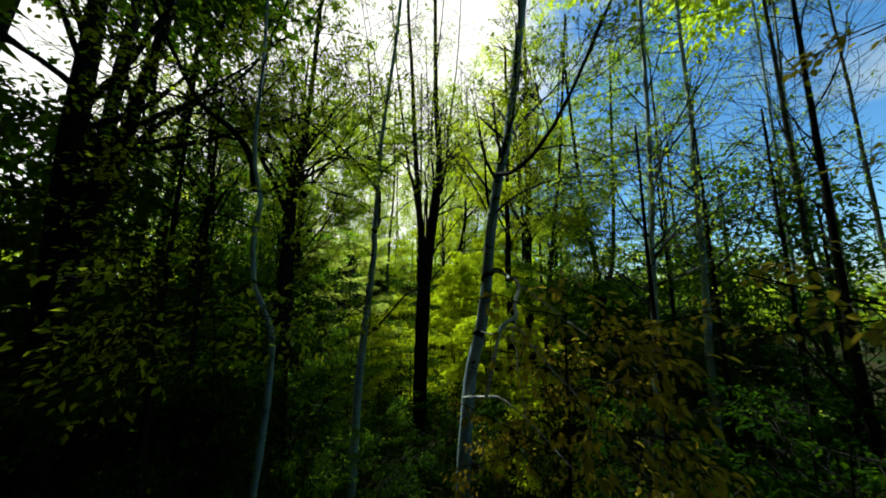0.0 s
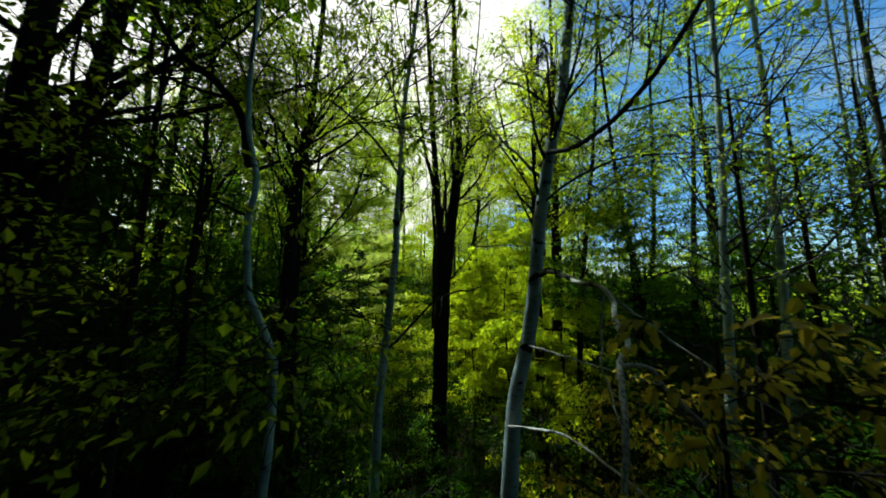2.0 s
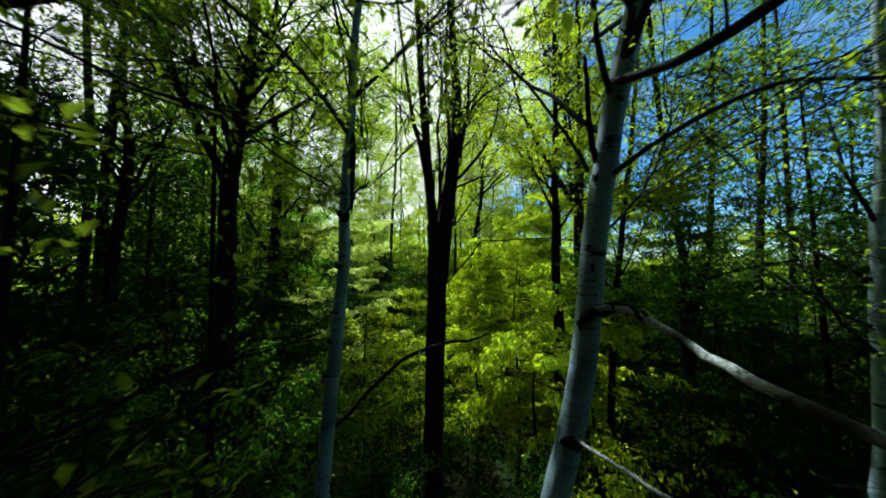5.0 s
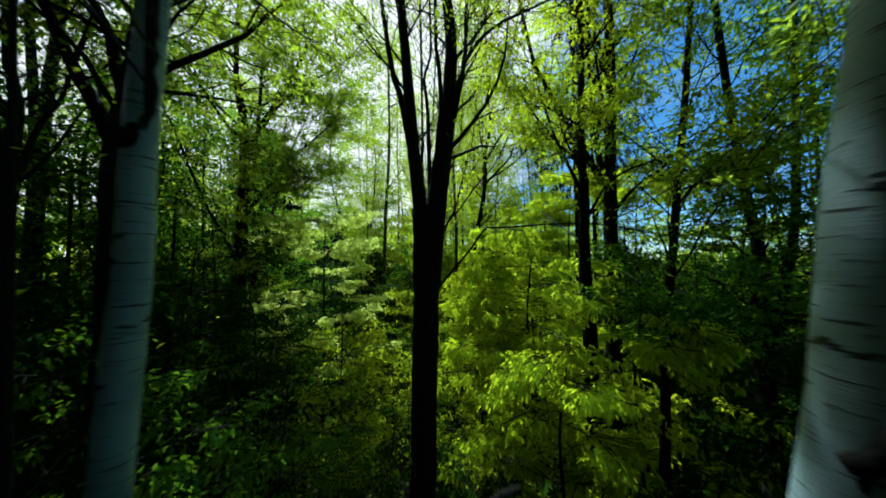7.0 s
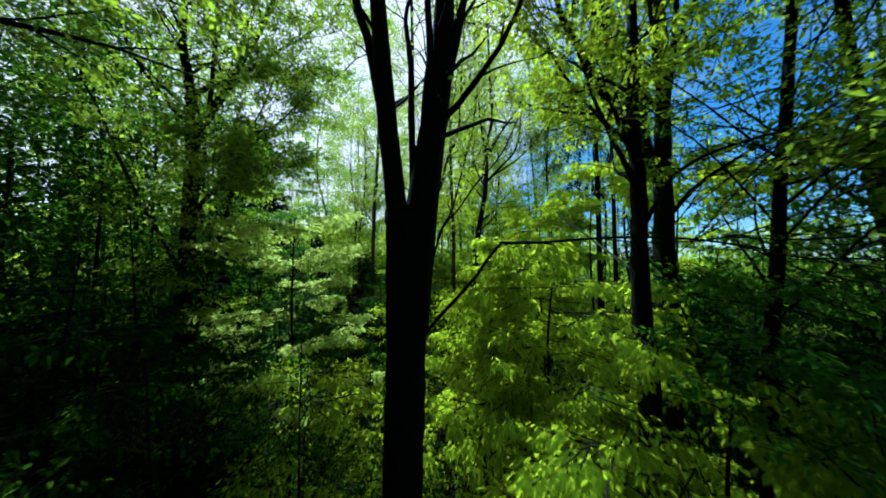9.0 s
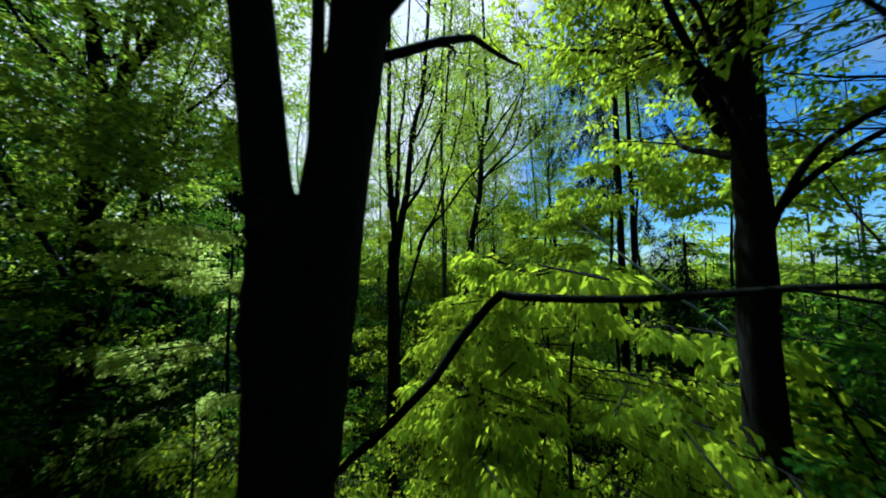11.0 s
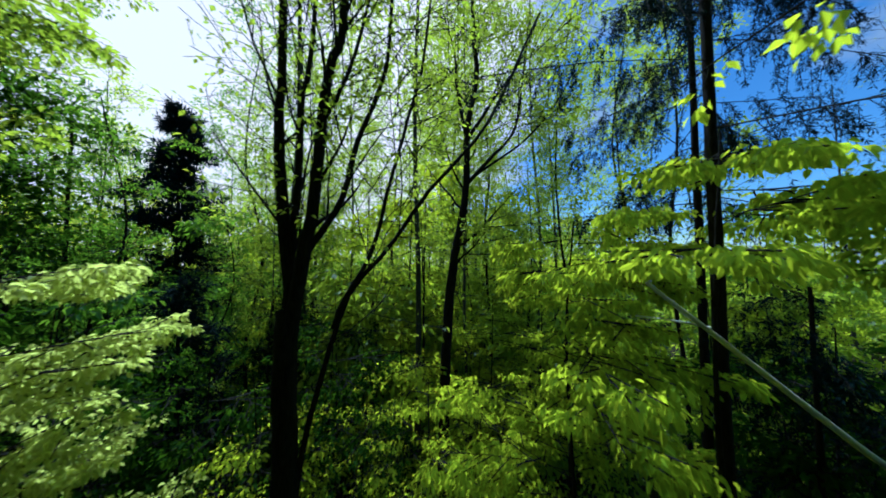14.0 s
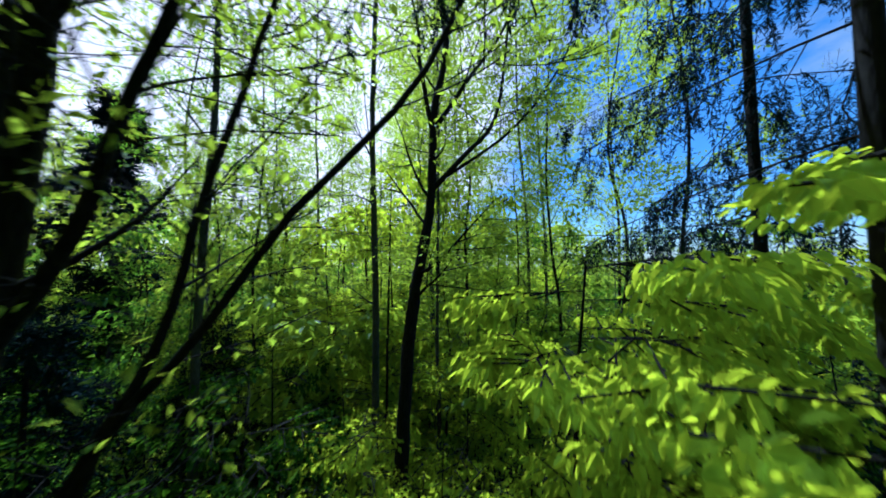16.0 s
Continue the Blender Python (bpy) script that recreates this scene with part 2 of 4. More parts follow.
def corridor(at, gap):
    """Which places lie clear of the open lane between the trees."""
    lane_x = np.interp(at[:, 1], [0, 2, 6, 8, 11.5], [-0.2, -0.5, -0.15, 0.45, 1.2])
    lane_z = np.interp(at[:, 1], [0, 2, 4, 6, 8, 11.5], [5, 5.3, 5.6, 5.95, 6.6, 7.8])
    return np.hypot(at[:, 0] - lane_x, at[:, 2] - lane_z) > np.where((at[:, 1] > -1) & (at[:, 1] < 13), gap, -1)


def foliage(rng, twigs, per, size, spread=0.05, droop=0.35, f0=0.1, ratio=0.55, full=False, place=None, tilt=0.45):
    """Leaves set along twigs; none hang into the open lane."""
    idx = np.repeat(np.arange(len(twigs)), per)
    f = rng.uniform(f0, 1, len(idx))
    at, t = along(twigs, f, idx)
    if place is not None:
        keep = corridor(at + np.array(place), 0.75)
        at, t = at[keep], t[keep]
    side = rng.normal(0, 1, at.shape)
    at = at + side * spread * np.array([1, 1, 0.6])
    way = unit(t * 0.6 + unit(side) * 0.8 - np.array([0, 0, droop]))
    face = unit(np.array([0, 0, 1.0]) + rng.normal(0, tilt, at.shape))
    return leaves(at, way, face, size * rng.uniform(0.65, 1.25, len(at)), ratio, full=full)


def spine(points, n=24, wobble=0.0, seed=0):
    """A smooth line through a few points, (1, n, 3)."""
    p = np.array(points, float)
    m = len(p)
    t = np.linspace(0, m - 1, n)
    i = np.clip(t.astype(int), 0, m - 2)
    u = (t - i)[:, None]
    g = np.gradient(p, axis=0)
    h = (2 * u**3 - 3 * u**2 + 1) * p[i] + (u**3 - 2 * u**2 + u) * g[i] + (3 * u**2 - 2 * u**3) * p[i + 1] + (u**3 - u**2) * g[i + 1]
    if wobble:
        rng = np.random.default_rng(seed)
        h[1:] += np.cumsum(rng.normal(0, wobble, (n - 1, 3)), 0) * np.array([1, 1, 0.2]) * 0.5
    return h[None]


def shape(name, geometry, mat, parent=None, label="", smooth=True):
    """One mesh object, under its thing where it has one."""
    ob = new(name, mesh_of(name, *geometry, mat, smooth))
    ob.parent = parent
    return tagged(ob, label)


def joined(parts):
    v, q, o = [], [], 0
    for a, b in parts:
        v.append(a)
        q.append(b + o)
        o += len(a)
    return np.concatenate(v), np.concatenate(q)


def thing(name, place, label, category, group="", kind=""):
    ob = new(name)
    ob.empty_display_size = 0.3
    ob.matrix_world = pose(*place)
    return tagged(ob, label, category, group, kind)


# ---------------------------------------------------------------- ground
def height(x, y):
    return 0.12 * np.sin(0.35 * x + 1.0) * np.cos(0.28 * y) + 0.05 * np.sin(1.3 * x) * np.sin(1.1 * y + 0.5) + 0.00012 * (x**2 + y**2)


def build_ground():
    """One sheet: fine near the path, coarse out to the horizon."""
    a = np.concatenate([-np.geomspace(400, 16, 26), np.linspace(-15, 15, 101), np.geomspace(16, 400, 26)])
    x, y = np.meshgrid(a, a + 9, indexing="ij")
    z = height(np.clip(x, -60, 60), np.clip(y, -60, 60))
    n = len(a)
    i, j = np.meshgrid(np.arange(n - 1), np.arange(n - 1), indexing="ij")
    k = i * n + j
    q = np.stack([k, k + n, k + n + 1, k + 1], -1).reshape(-1, 4)
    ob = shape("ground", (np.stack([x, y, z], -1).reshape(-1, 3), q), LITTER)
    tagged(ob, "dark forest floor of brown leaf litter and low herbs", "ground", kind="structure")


build_ground()


def foot(x, y):
    return (x, y, float(height(np.array(x), np.array(y))) - 0.04)


# ---------------------------------------------------------------- how trees are put together
def radius_line(r0, r1, n, flare=0.5):
    u = np.linspace(0, 1, n)
    return (r0 + (r1 - r0) * u + r0 * flare * np.exp(-u * 18))[None]


def crown_of(rng, boughs, radii, spec, place=None):
    """Twigs on boughs and leaves on twigs, as wood and leaf geometry."""
    b2, r2 = sprout(rng, boughs, radii, spec.get("n2", 5), 0.2, 0.98, spec.get("l2", 1.2), spec.get("a2", 50), spec.get("up2", 0.1), 5, 0.3, spec.get("flat", 0.3))
    if place is not None:
        ok = corridor((b2 + np.array(place)).reshape(-1, 3), 0.6).reshape(b2.shape[:2]).all(1)
        b2, r2 = b2[ok], r2[ok]
    b3, r3 = sprout(rng, b2, r2, spec.get("n3", 4), 0.25, 1.0, spec.get("l3", 0.5), 50, spec.get("up3", 0.0), 4, 0.3, spec.get("flat", 0.3))
    r2, r3 = np.maximum(r2, 0.004), np.maximum(r3, 0.0025)
    wood = joined([tubes(b2, r2, 4), tubes(b3, r3, 3)]) if spec.get("fine", True) else tubes(b2[:, ::4], np.maximum(r2[:, ::4], 0.008), 3)
    leaf = foliage(rng, b3, spec.get("leaves", 10), spec.get("size", 0.08), spec.get("spread", 0.05), spec.get("droop", 0.3), ratio=spec.get("ratio", 0.55), full=spec.get("full", False), place=place, tilt=spec.get("tilt", 0.45))
    return wood, leaf


def tree(name, place, label, category, trunk, r0, r1, barkm, leafm, spec, seed, limbs=(), sides=10, flare=0.5, group="", boughs=True, limb_bark=None, dead=()):
    """A tree from its trunk's line (relative to its foot). limbs: (points, r0, r1) of boughs that can be told apart."""
    rng = np.random.default_rng(seed)
    root = thing(name, place, label, category, group)
    line = spine(trunk, spec.get("rings", 28), spec.get("wobble", 0.01), seed)
    rad = radius_line(r0, r1, line.shape[1], flare)
    shape("trunk", tubes(line, rad, sides, spec.get("lumps", 0.025), seed), barkm, root)
    carriers, widths = [], []
    for k, (pts, a, b) in enumerate(limbs):
        s = spine(pts, 20, 0.012, seed + 31 + k)
        w = np.linspace(a, b, 20)[None]
        shape("limb", tubes(s, w, 8, 0.04, seed + k), limb_bark or barkm, root)
        carriers.append(s[:, ::1])
        widths.append(w)
    bough = root
    for k, (pts, a, b, *side) in enumerate(dead):
        s = spine(pts, 30, 0.016, seed + 51 + k)
        ob = shape("side_bough" if side else "dead_bough", tubes(s, np.linspace(a, b, 30)[None], 9, 0.13, seed + k), DEAD, bough if side else root, "bare pale dead bough")
        bough = bough if side else ob
    wood, leaf = [], []
    if boughs:
        b1, w1 = sprout(rng, line, rad, spec.get("n1", 18), spec.get("f0", 0.45), 0.99, spec.get("l1", 3.0), spec.get("a1", 50), spec.get("up1", 0.3), 8, 0.22, spec.get("flat1", 0.0), spec.get("ratio1", 0.42), 0.15, spec.get("shorten", 0.6))
        ok = corridor((b1 + np.array(place)).reshape(-1, 3), 0.6).reshape(b1.shape[:2]).all(1)
        b1, w1 = b1[ok], w1[ok]
        wood.append(tubes(b1, np.maximum(w1, 0.006), 5) if spec.get("fine", True) else tubes(b1[:, [0, 2, 5, 7]], np.maximum(w1[:, [0, 2, 5, 7]], 0.006), 3))
        a, b = crown_of(rng, b1, w1, spec, place)
        wood.append(a)
        leaf.append(b)
    if carriers:
        c, w = np.concatenate(carriers), np.concatenate(widths)
        b1, w1 = sprout(rng, c, w, spec.get("nl", 6), spec.get("fl", 0.25), 0.98, spec.get("ll", 1.4), 45, 0.25, 8, 0.22, 0.0, spec.get("ratiol", 0.45), 0.15, 0.5)
        ok = corridor((b1 + np.array(place)).reshape(-1, 3), 0.6).reshape(b1.shape[:2]).all(1)
        b1, w1 = b1[ok], w1[ok]
        wood.append(tubes(b1, np.maximum(w1, 0.005), 5))
        a, b = crown_of(rng, b1, w1, dict(spec, **spec.get("limb_spec", {})), place)
        wood.append(a)
        leaf.append(b)
    if wood:
        tagged(shape("branchwork", joined(wood), limb_bark or barkm, root), kind="stuff")
    leaf = [l for l in leaf if len(l[0])]
    if leaf:
        shape("crown", joined(leaf), leafm, root, smooth=False)
    return root


def shading_top(root, line, reach, seed, leafm):
    """An unseen leafy top, added far above the path to hold back sky light; line: its leader, from the foot."""
    rng = np.random.default_rng(seed)
    lead = spine(line, 12, 0.01, seed)
    b1, w1 = sprout(rng, lead, np.full((1, 12), 0.05), 22, 0.3, 1.0, reach, 70, 0.25, 7, 0.2, 0.4, 0.6, 0.2, 0.4)
    wood, leaf = crown_of(rng, b1, w1, dict(n2=6, n3=4, leaves=4, size=0.34, spread=0.3, l2=1.8, l3=0.9, fine=False))
    shape("shade_branchwork", joined([tubes(lead, np.linspace(0.06, 0.02, 12)[None], 6), tubes(b1, np.maximum(w1, 0.008), 4), wood]), BARK, root)["kind"] = "stuff"
    shape("shade_crown", leaf, leafm, root, smooth=False)


SPARSE = dict(n1=14, n2=5, n3=4, leaves=5, size=0.06, spread=0.04, l1=2.4, l2=0.9, l3=0.4, f0=0.5)
TALL = dict(n1=22, n2=6, n3=5, leaves=13, size=0.11, spread=0.09, l1=3.6, l2=1.6, l3=0.8, f0=0.33, flat=0.5, droop=0.2)

CLUMPED = dict(TALL, n2=6, n3=5, l2=1.35, l3=0.42, flat=0.86, spread=0.035, leaves=13, size=0.068, droop=0.45, tilt=0.55)   # leaves in level sprays with gaps between


def put(points, place):
    """World places to places from a foot."""
    return [tuple(np.array(p) - np.array(place)) for p in points]


def knots(root, place, spots):
    """Black scars and branch collars that stand proud of the bark: (x, y, z, wide, high)."""
    trunk = next(c for c in root.children if c.name.startswith("trunk"))
    turn = np.linspace(0, 2 * np.pi, 12, endpoint=False)
    for k, (x, y, z, w, h) in enumerate(spots):
        rng = np.random.default_rng(200 + k)
        lift = np.array([0.0, 0.35, 0.7, 0.95, 1.0])
        size = np.array([1.0, 0.93, 0.72, 0.38, 0.06])
        edge = 1 + 0.18 * np.cos(2 * turn + rng.uniform(0, 6)) + 0.1 * np.cos(3 * turn + rng.uniform(0, 6))
        v = np.stack([np.outer(size, np.cos(turn) * edge) * w + x - place[0], y - place[1] - np.outer(lift, np.ones(12)) * min(w, h) * 0.22 + 0.012, np.outer(size, np.sin(turn) * edge) * h + z - place[2]], -1)
        i = np.arange(12)
        q = np.concatenate([np.stack([o * 12 + i, o * 12 + (i + 1) % 12, (o + 1) * 12 + (i + 1) % 12, (o + 1) * 12 + i], -1) for o in range(4)])
        shape("knot", (v.reshape(-1, 3), q), BARK, trunk, "black bark scar")


# ---------------------------------------------------------------- birches beside the path
def birches():
    p = foot(0.2, 4.95)
    root = tree("birch_tree", p, "white-barked birch with black scars and a dead bough", "birch tree",
         put([(0.2, 4.95, p[2]), (0.25, 4.97, 2.2), (0.35, 5.0, 3.63), (0.515, 4.97, 4.4), (0.605, 4.92, 5.03), (0.665, 4.87, 5.86), (0.735, 4.84, 6.38), (0.83, 4.8, 7.0), (0.96, 4.78, 7.63), (1.2, 4.8, 9.5), (1.6, 5.0, 12.5)], p),
         0.1, 0.062, BIRCH, LEAF_TREE, dict(SPARSE, f0=0.62, rings=40, wobble=0.004, nl=9, ll=1.0, n2=4, leaves=3), 11, sides=20,
         limb_bark=BARK_TWIG, dead=[(put([(0.6, 4.94, 5.27), (0.64, 4.84, 5.34), (0.76, 4.75, 5.36), (0.805, 4.45, 5.273), (0.766, 4.15, 5.231), (0.737, 3.9, 5.211), (0.73, 3.62, 5.19), (0.69, 3.42, 5.08), (0.61, 3.25, 4.95), (0.56, 3.08, 4.86), (0.42, 2.9, 4.79), (0.34, 2.76, 4.6), (0.28, 2.66, 4.35)], p), 0.026, 0.013),
               (put([(0.74, 3.6, 5.16), (0.85, 3.55, 5.05), (1.2, 3.5, 4.76), (1.5, 3.45, 4.52), (1.78, 3.4, 4.3)], p), 0.013, 0.005, True),
               (put([(0.42, 2.9, 4.79), (0.57, 2.85, 4.79), (0.66, 2.78, 4.64), (0.76, 2.7, 4.48), (0.98, 2.6, 4.2)], p), 0.013, 0.005, True),
               (put([(0.75, 3.6, 5.13), (0.73, 3.56, 4.84), (0.7, 3.43, 4.5), (0.69, 3.3, 4.3), (0.74, 3.2, 3.9)], p), 0.009, 0.004, True),
               (put([(0.5, 4.9, 4.45), (0.7, 4.5, 4.45), (0.95, 4.2, 4.42), (1.35, 3.9, 4.35)], p), 0.012, 0.005),
               (put([(0.25, 4.9, 3.5), (0.54, 4.36, 3.72), (0.6, 3.85, 3.9), (0.66, 3.3, 3.98), (0.9, 2.9, 3.8)], p), 0.014, 0.005)],
         limbs=[([put([q], p)[0] for q in ((0.75, 4.82, 6.9), (0.9, 4.35, 6.74), (1.02, 3.75, 6.73), (1.14, 3.39, 6.92), (1.31, 3.04, 7.35), (1.6, 2.6, 8.2))], 0.032, 0.012),
                ([put([q], p)[0] for q in ((0.68, 4.86, 6.2), (1.0, 4.5, 6.45), (1.7, 4.6, 6.75), (2.58, 4.8, 6.9), (3.3, 4.9, 7.1))], 0.018, 0.006),
                (put([(0.62, 4.86, 6.3), (0.4, 5.0, 6.8), (0.16, 5.15, 7.27), (0.0, 5.3, 7.63), (-0.1, 5.4, 8.2)], p), 0.014, 0.004),
                (put([(0.88, 4.8, 7.4), (1.33, 4.8, 7.95), (1.64, 4.75, 8.25), (1.93, 4.7, 8.55), (2.5, 4.6, 9.3)], p), 0.02, 0.007),
                (put([(0.7, 4.86, 5.83), (1.02, 4.92, 6.17), (1.27, 5.0, 6.6), (1.45, 5.1, 7.2)], p), 0.011, 0.004)])
    shape("stub", tubes(spine(put([(0.68, 4.85, 6.3), (0.62, 4.83, 6.5), (0.59, 4.82, 6.75), (0.575, 4.82, 7.1)], p), 12, 0.006, 3), np.linspace(0.026, 0.012, 12)[None], 8, 0.06, 3), BARK, root, "black broken side stem")
    bough = [c for c in root.children if c.name.startswith("dead_bough")][0]
    shape("bark_collar", tubes(spine(put([(0.53, 4.87, 5.22), (0.58, 4.84, 5.28), (0.65, 4.83, 5.335), (0.76, 4.75, 5.36), (0.79, 4.6, 5.32)], p), 18, 0.01, 8), np.interp(np.linspace(0, 1, 18), (0, 0.25, 0.5, 1), (0.012, 0.034, 0.04, 0.024))[None], 10, 0.2, 8), BARK, bough, "black cracked bark left at the root")
    knots(root, p, ((0.585, 4.85, 5.2, 0.06, 0.035), (0.555, 4.87, 4.78, 0.025, 0.018), (0.48, 4.87, 4.42, 0.085, 0.045), (0.675, 4.79, 6.24, 0.045, 0.05), (0.615, 4.8, 5.62, 0.02, 0.03), (0.735, 4.76, 6.35, 0.03, 0.02), (0.4, 4.88, 4.0, 0.03, 0.02), (0.77, 4.72, 6.75, 0.03, 0.015)))
    shading_top(root, put([(1.6, 5.0, 12.4), (1.8, 5.0, 15), (2.0, 5.0, 19)], p), 4.2, 301, LEAF_TREE)
    p = foot(-1.5, 5.2)
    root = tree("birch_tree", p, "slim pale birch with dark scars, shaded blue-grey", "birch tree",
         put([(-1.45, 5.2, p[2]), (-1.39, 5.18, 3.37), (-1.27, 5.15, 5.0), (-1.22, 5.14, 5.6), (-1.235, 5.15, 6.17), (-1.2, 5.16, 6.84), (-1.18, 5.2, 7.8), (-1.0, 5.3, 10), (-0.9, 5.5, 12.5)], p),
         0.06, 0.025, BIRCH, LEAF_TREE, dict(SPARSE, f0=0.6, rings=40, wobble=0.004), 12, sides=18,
         limb_bark=BARK_TWIG, limbs=[([put([q], p)[0] for q in ((-1.22, 5.15, 6.0), (-1.1, 5.1, 6.2), (-0.98, 5.0, 6.25))], 0.014, 0.006),
                ([put([q], p)[0] for q in ((-1.2, 5.15, 6.7), (-1.6, 4.9, 7.2), (-2.3, 4.6, 7.7), (-3.2, 4.4, 8.0))], 0.02, 0.007)])
    snag = shape("dead_limb", tubes(spine(put([(-1.33, 5.18, 4.28), (-1.15, 5.25, 4.45), (-0.95, 5.2, 4.66), (-0.72, 4.97, 4.93), (-0.56, 4.88, 5.03), (-0.41, 4.84, 5.1), (-0.25, 4.86, 5.11), (-0.1, 4.88, 5.15)], p), 30, 0.012, 21), np.linspace(0.019, 0.007, 30)[None], 9, 0.13, 21), BARK, root, "dark crooked dead limb")
    shape("side_twig", tubes(spine(put([(-0.56, 4.88, 5.03), (-0.57, 4.87, 4.9), (-0.6, 4.86, 4.78)], p), 8, 0.01, 22), np.linspace(0.006, 0.003, 8)[None], 6, 0.1, 22), DEAD, snag)
    knots(root, p, ((-1.24, 5.075, 5.61, 0.035, 0.018), (-1.27, 5.08, 5.25, 0.04, 0.01), (-1.24, 5.08, 6.03, 0.03, 0.03), (-1.2, 5.085, 6.0, 0.04, 0.04), (-1.15, 5.095, 6.4, 0.028, 0.3), (-1.23, 5.08, 6.2, 0.025, 0.014), (-1.33, 5.09, 4.75, 0.03, 0.012), (-1.3, 5.085, 5.02, 0.02, 0.02)))
    shading_top(root, put([(-0.9, 5.5, 12.4), (-1.0, 5.3, 15), (-1.2, 5.2, 19)], p), 4.2, 302, LEAF_TREE)
    p = foot(-1.95, 3.4)
    root = tree("birch_tree", p, "crooked slender birch, white below and dark above", "birch tree",
         put([(-1.9, 3.4, p[2]), (-1.85, 3.4, 2.5), (-1.8, 3.4, 3.6), (-1.78, 3.4, 4.2), (-1.8, 3.4, 4.62), (-1.95, 3.4, 4.93), (-2.05, 3.4, 5.2), (-2.07, 3.4, 5.67), (-2.04, 3.4, 6.0), (-2.14, 3.4, 6.42), (-2.16, 3.4, 6.87), (-2.15, 3.4, 7.2), (-2.2, 3.45, 8.0), (-2.3, 3.5, 9.5)], p),
         0.034, 0.014, BIRCH, LEAF_TREE, dict(SPARSE, f0=0.68, n1=8, rings=56, lumps=0.05), 13, sides=14, limb_bark=BARK,
         limbs=[(put([(-2.06, 3.4, 6.1), (-2.18, 3.4, 6.52), (-2.39, 3.4, 6.79), (-2.64, 3.4, 6.99), (-2.84, 3.38, 7.22), (-3.2, 3.3, 7.9), (-3.5, 3.2, 8.8)], p), 0.036, 0.016),
                (put([(-2.05, 3.42, 6.05), (-1.83, 3.5, 6.22), (-1.65, 3.56, 6.38), (-1.42, 3.63, 6.56), (-1.2, 3.7, 6.7)], p), 0.014, 0.004),
                (put([(-2.06, 3.4, 5.71), (-2.29, 3.4, 5.81), (-2.62, 3.4, 5.87), (-3.0, 3.35, 5.8)], p), 0.012, 0.004),
                (put([(-2.0, 3.4, 5.2), (-1.85, 3.35, 5.12), (-1.63, 3.3, 5.09), (-1.4, 3.2, 5.06)], p), 0.009, 0.003),
                (put([(-2.02, 3.4, 5.13), (-2.2, 3.27, 4.99), (-2.33, 3.13, 4.91), (-2.5, 3.0, 4.84)], p), 0.009, 0.003)])
    knots(root, p, ((-2.06, 3.37, 5.3, 0.012, 0.02), (-2.02, 3.37, 5.75, 0.02, 0.05), (-2.04, 3.37, 5.05, 0.015, 0.012), (-1.79, 3.37, 4.45, 0.018, 0.02), (-1.78, 3.37, 4.1, 0.014, 0.012)))
    for k, (x, y, dx, r) in enumerate(((3.72, 5.75, 0.25, 0.075), (4.95, 6.0, 0.1, 0.075), (8.7, 7.6, 0.1, 0.05), (10.4, 8.0, -0.5, 0.07))):
        p = foot(x, y)
        root = tree("birch_tree", p, "tall straight birch with pale grey trunk", "birch tree",
             [(0, 0, 0), (0.02, 0, 4), (dx, 0, 8), (dx + 0.1, 0.1, 14)], r * 1.1, 0.025, BIRCH, LEAF_TREE, dict(SPARSE, f0=0.4, n1=30, l1=2.2, leaves=3, wobble=0.02, up1=0.3, a1=60), 20 + k, group="birches at the edge", limb_bark=BARK_TWIG)
        shading_top(root, [(dx + 0.1, 0.1, 13.8), (dx + 0.1, 0.0, 16), (dx, 0.0, 19)], 4.0, 303 + k, LEAF_TREE)


birches()


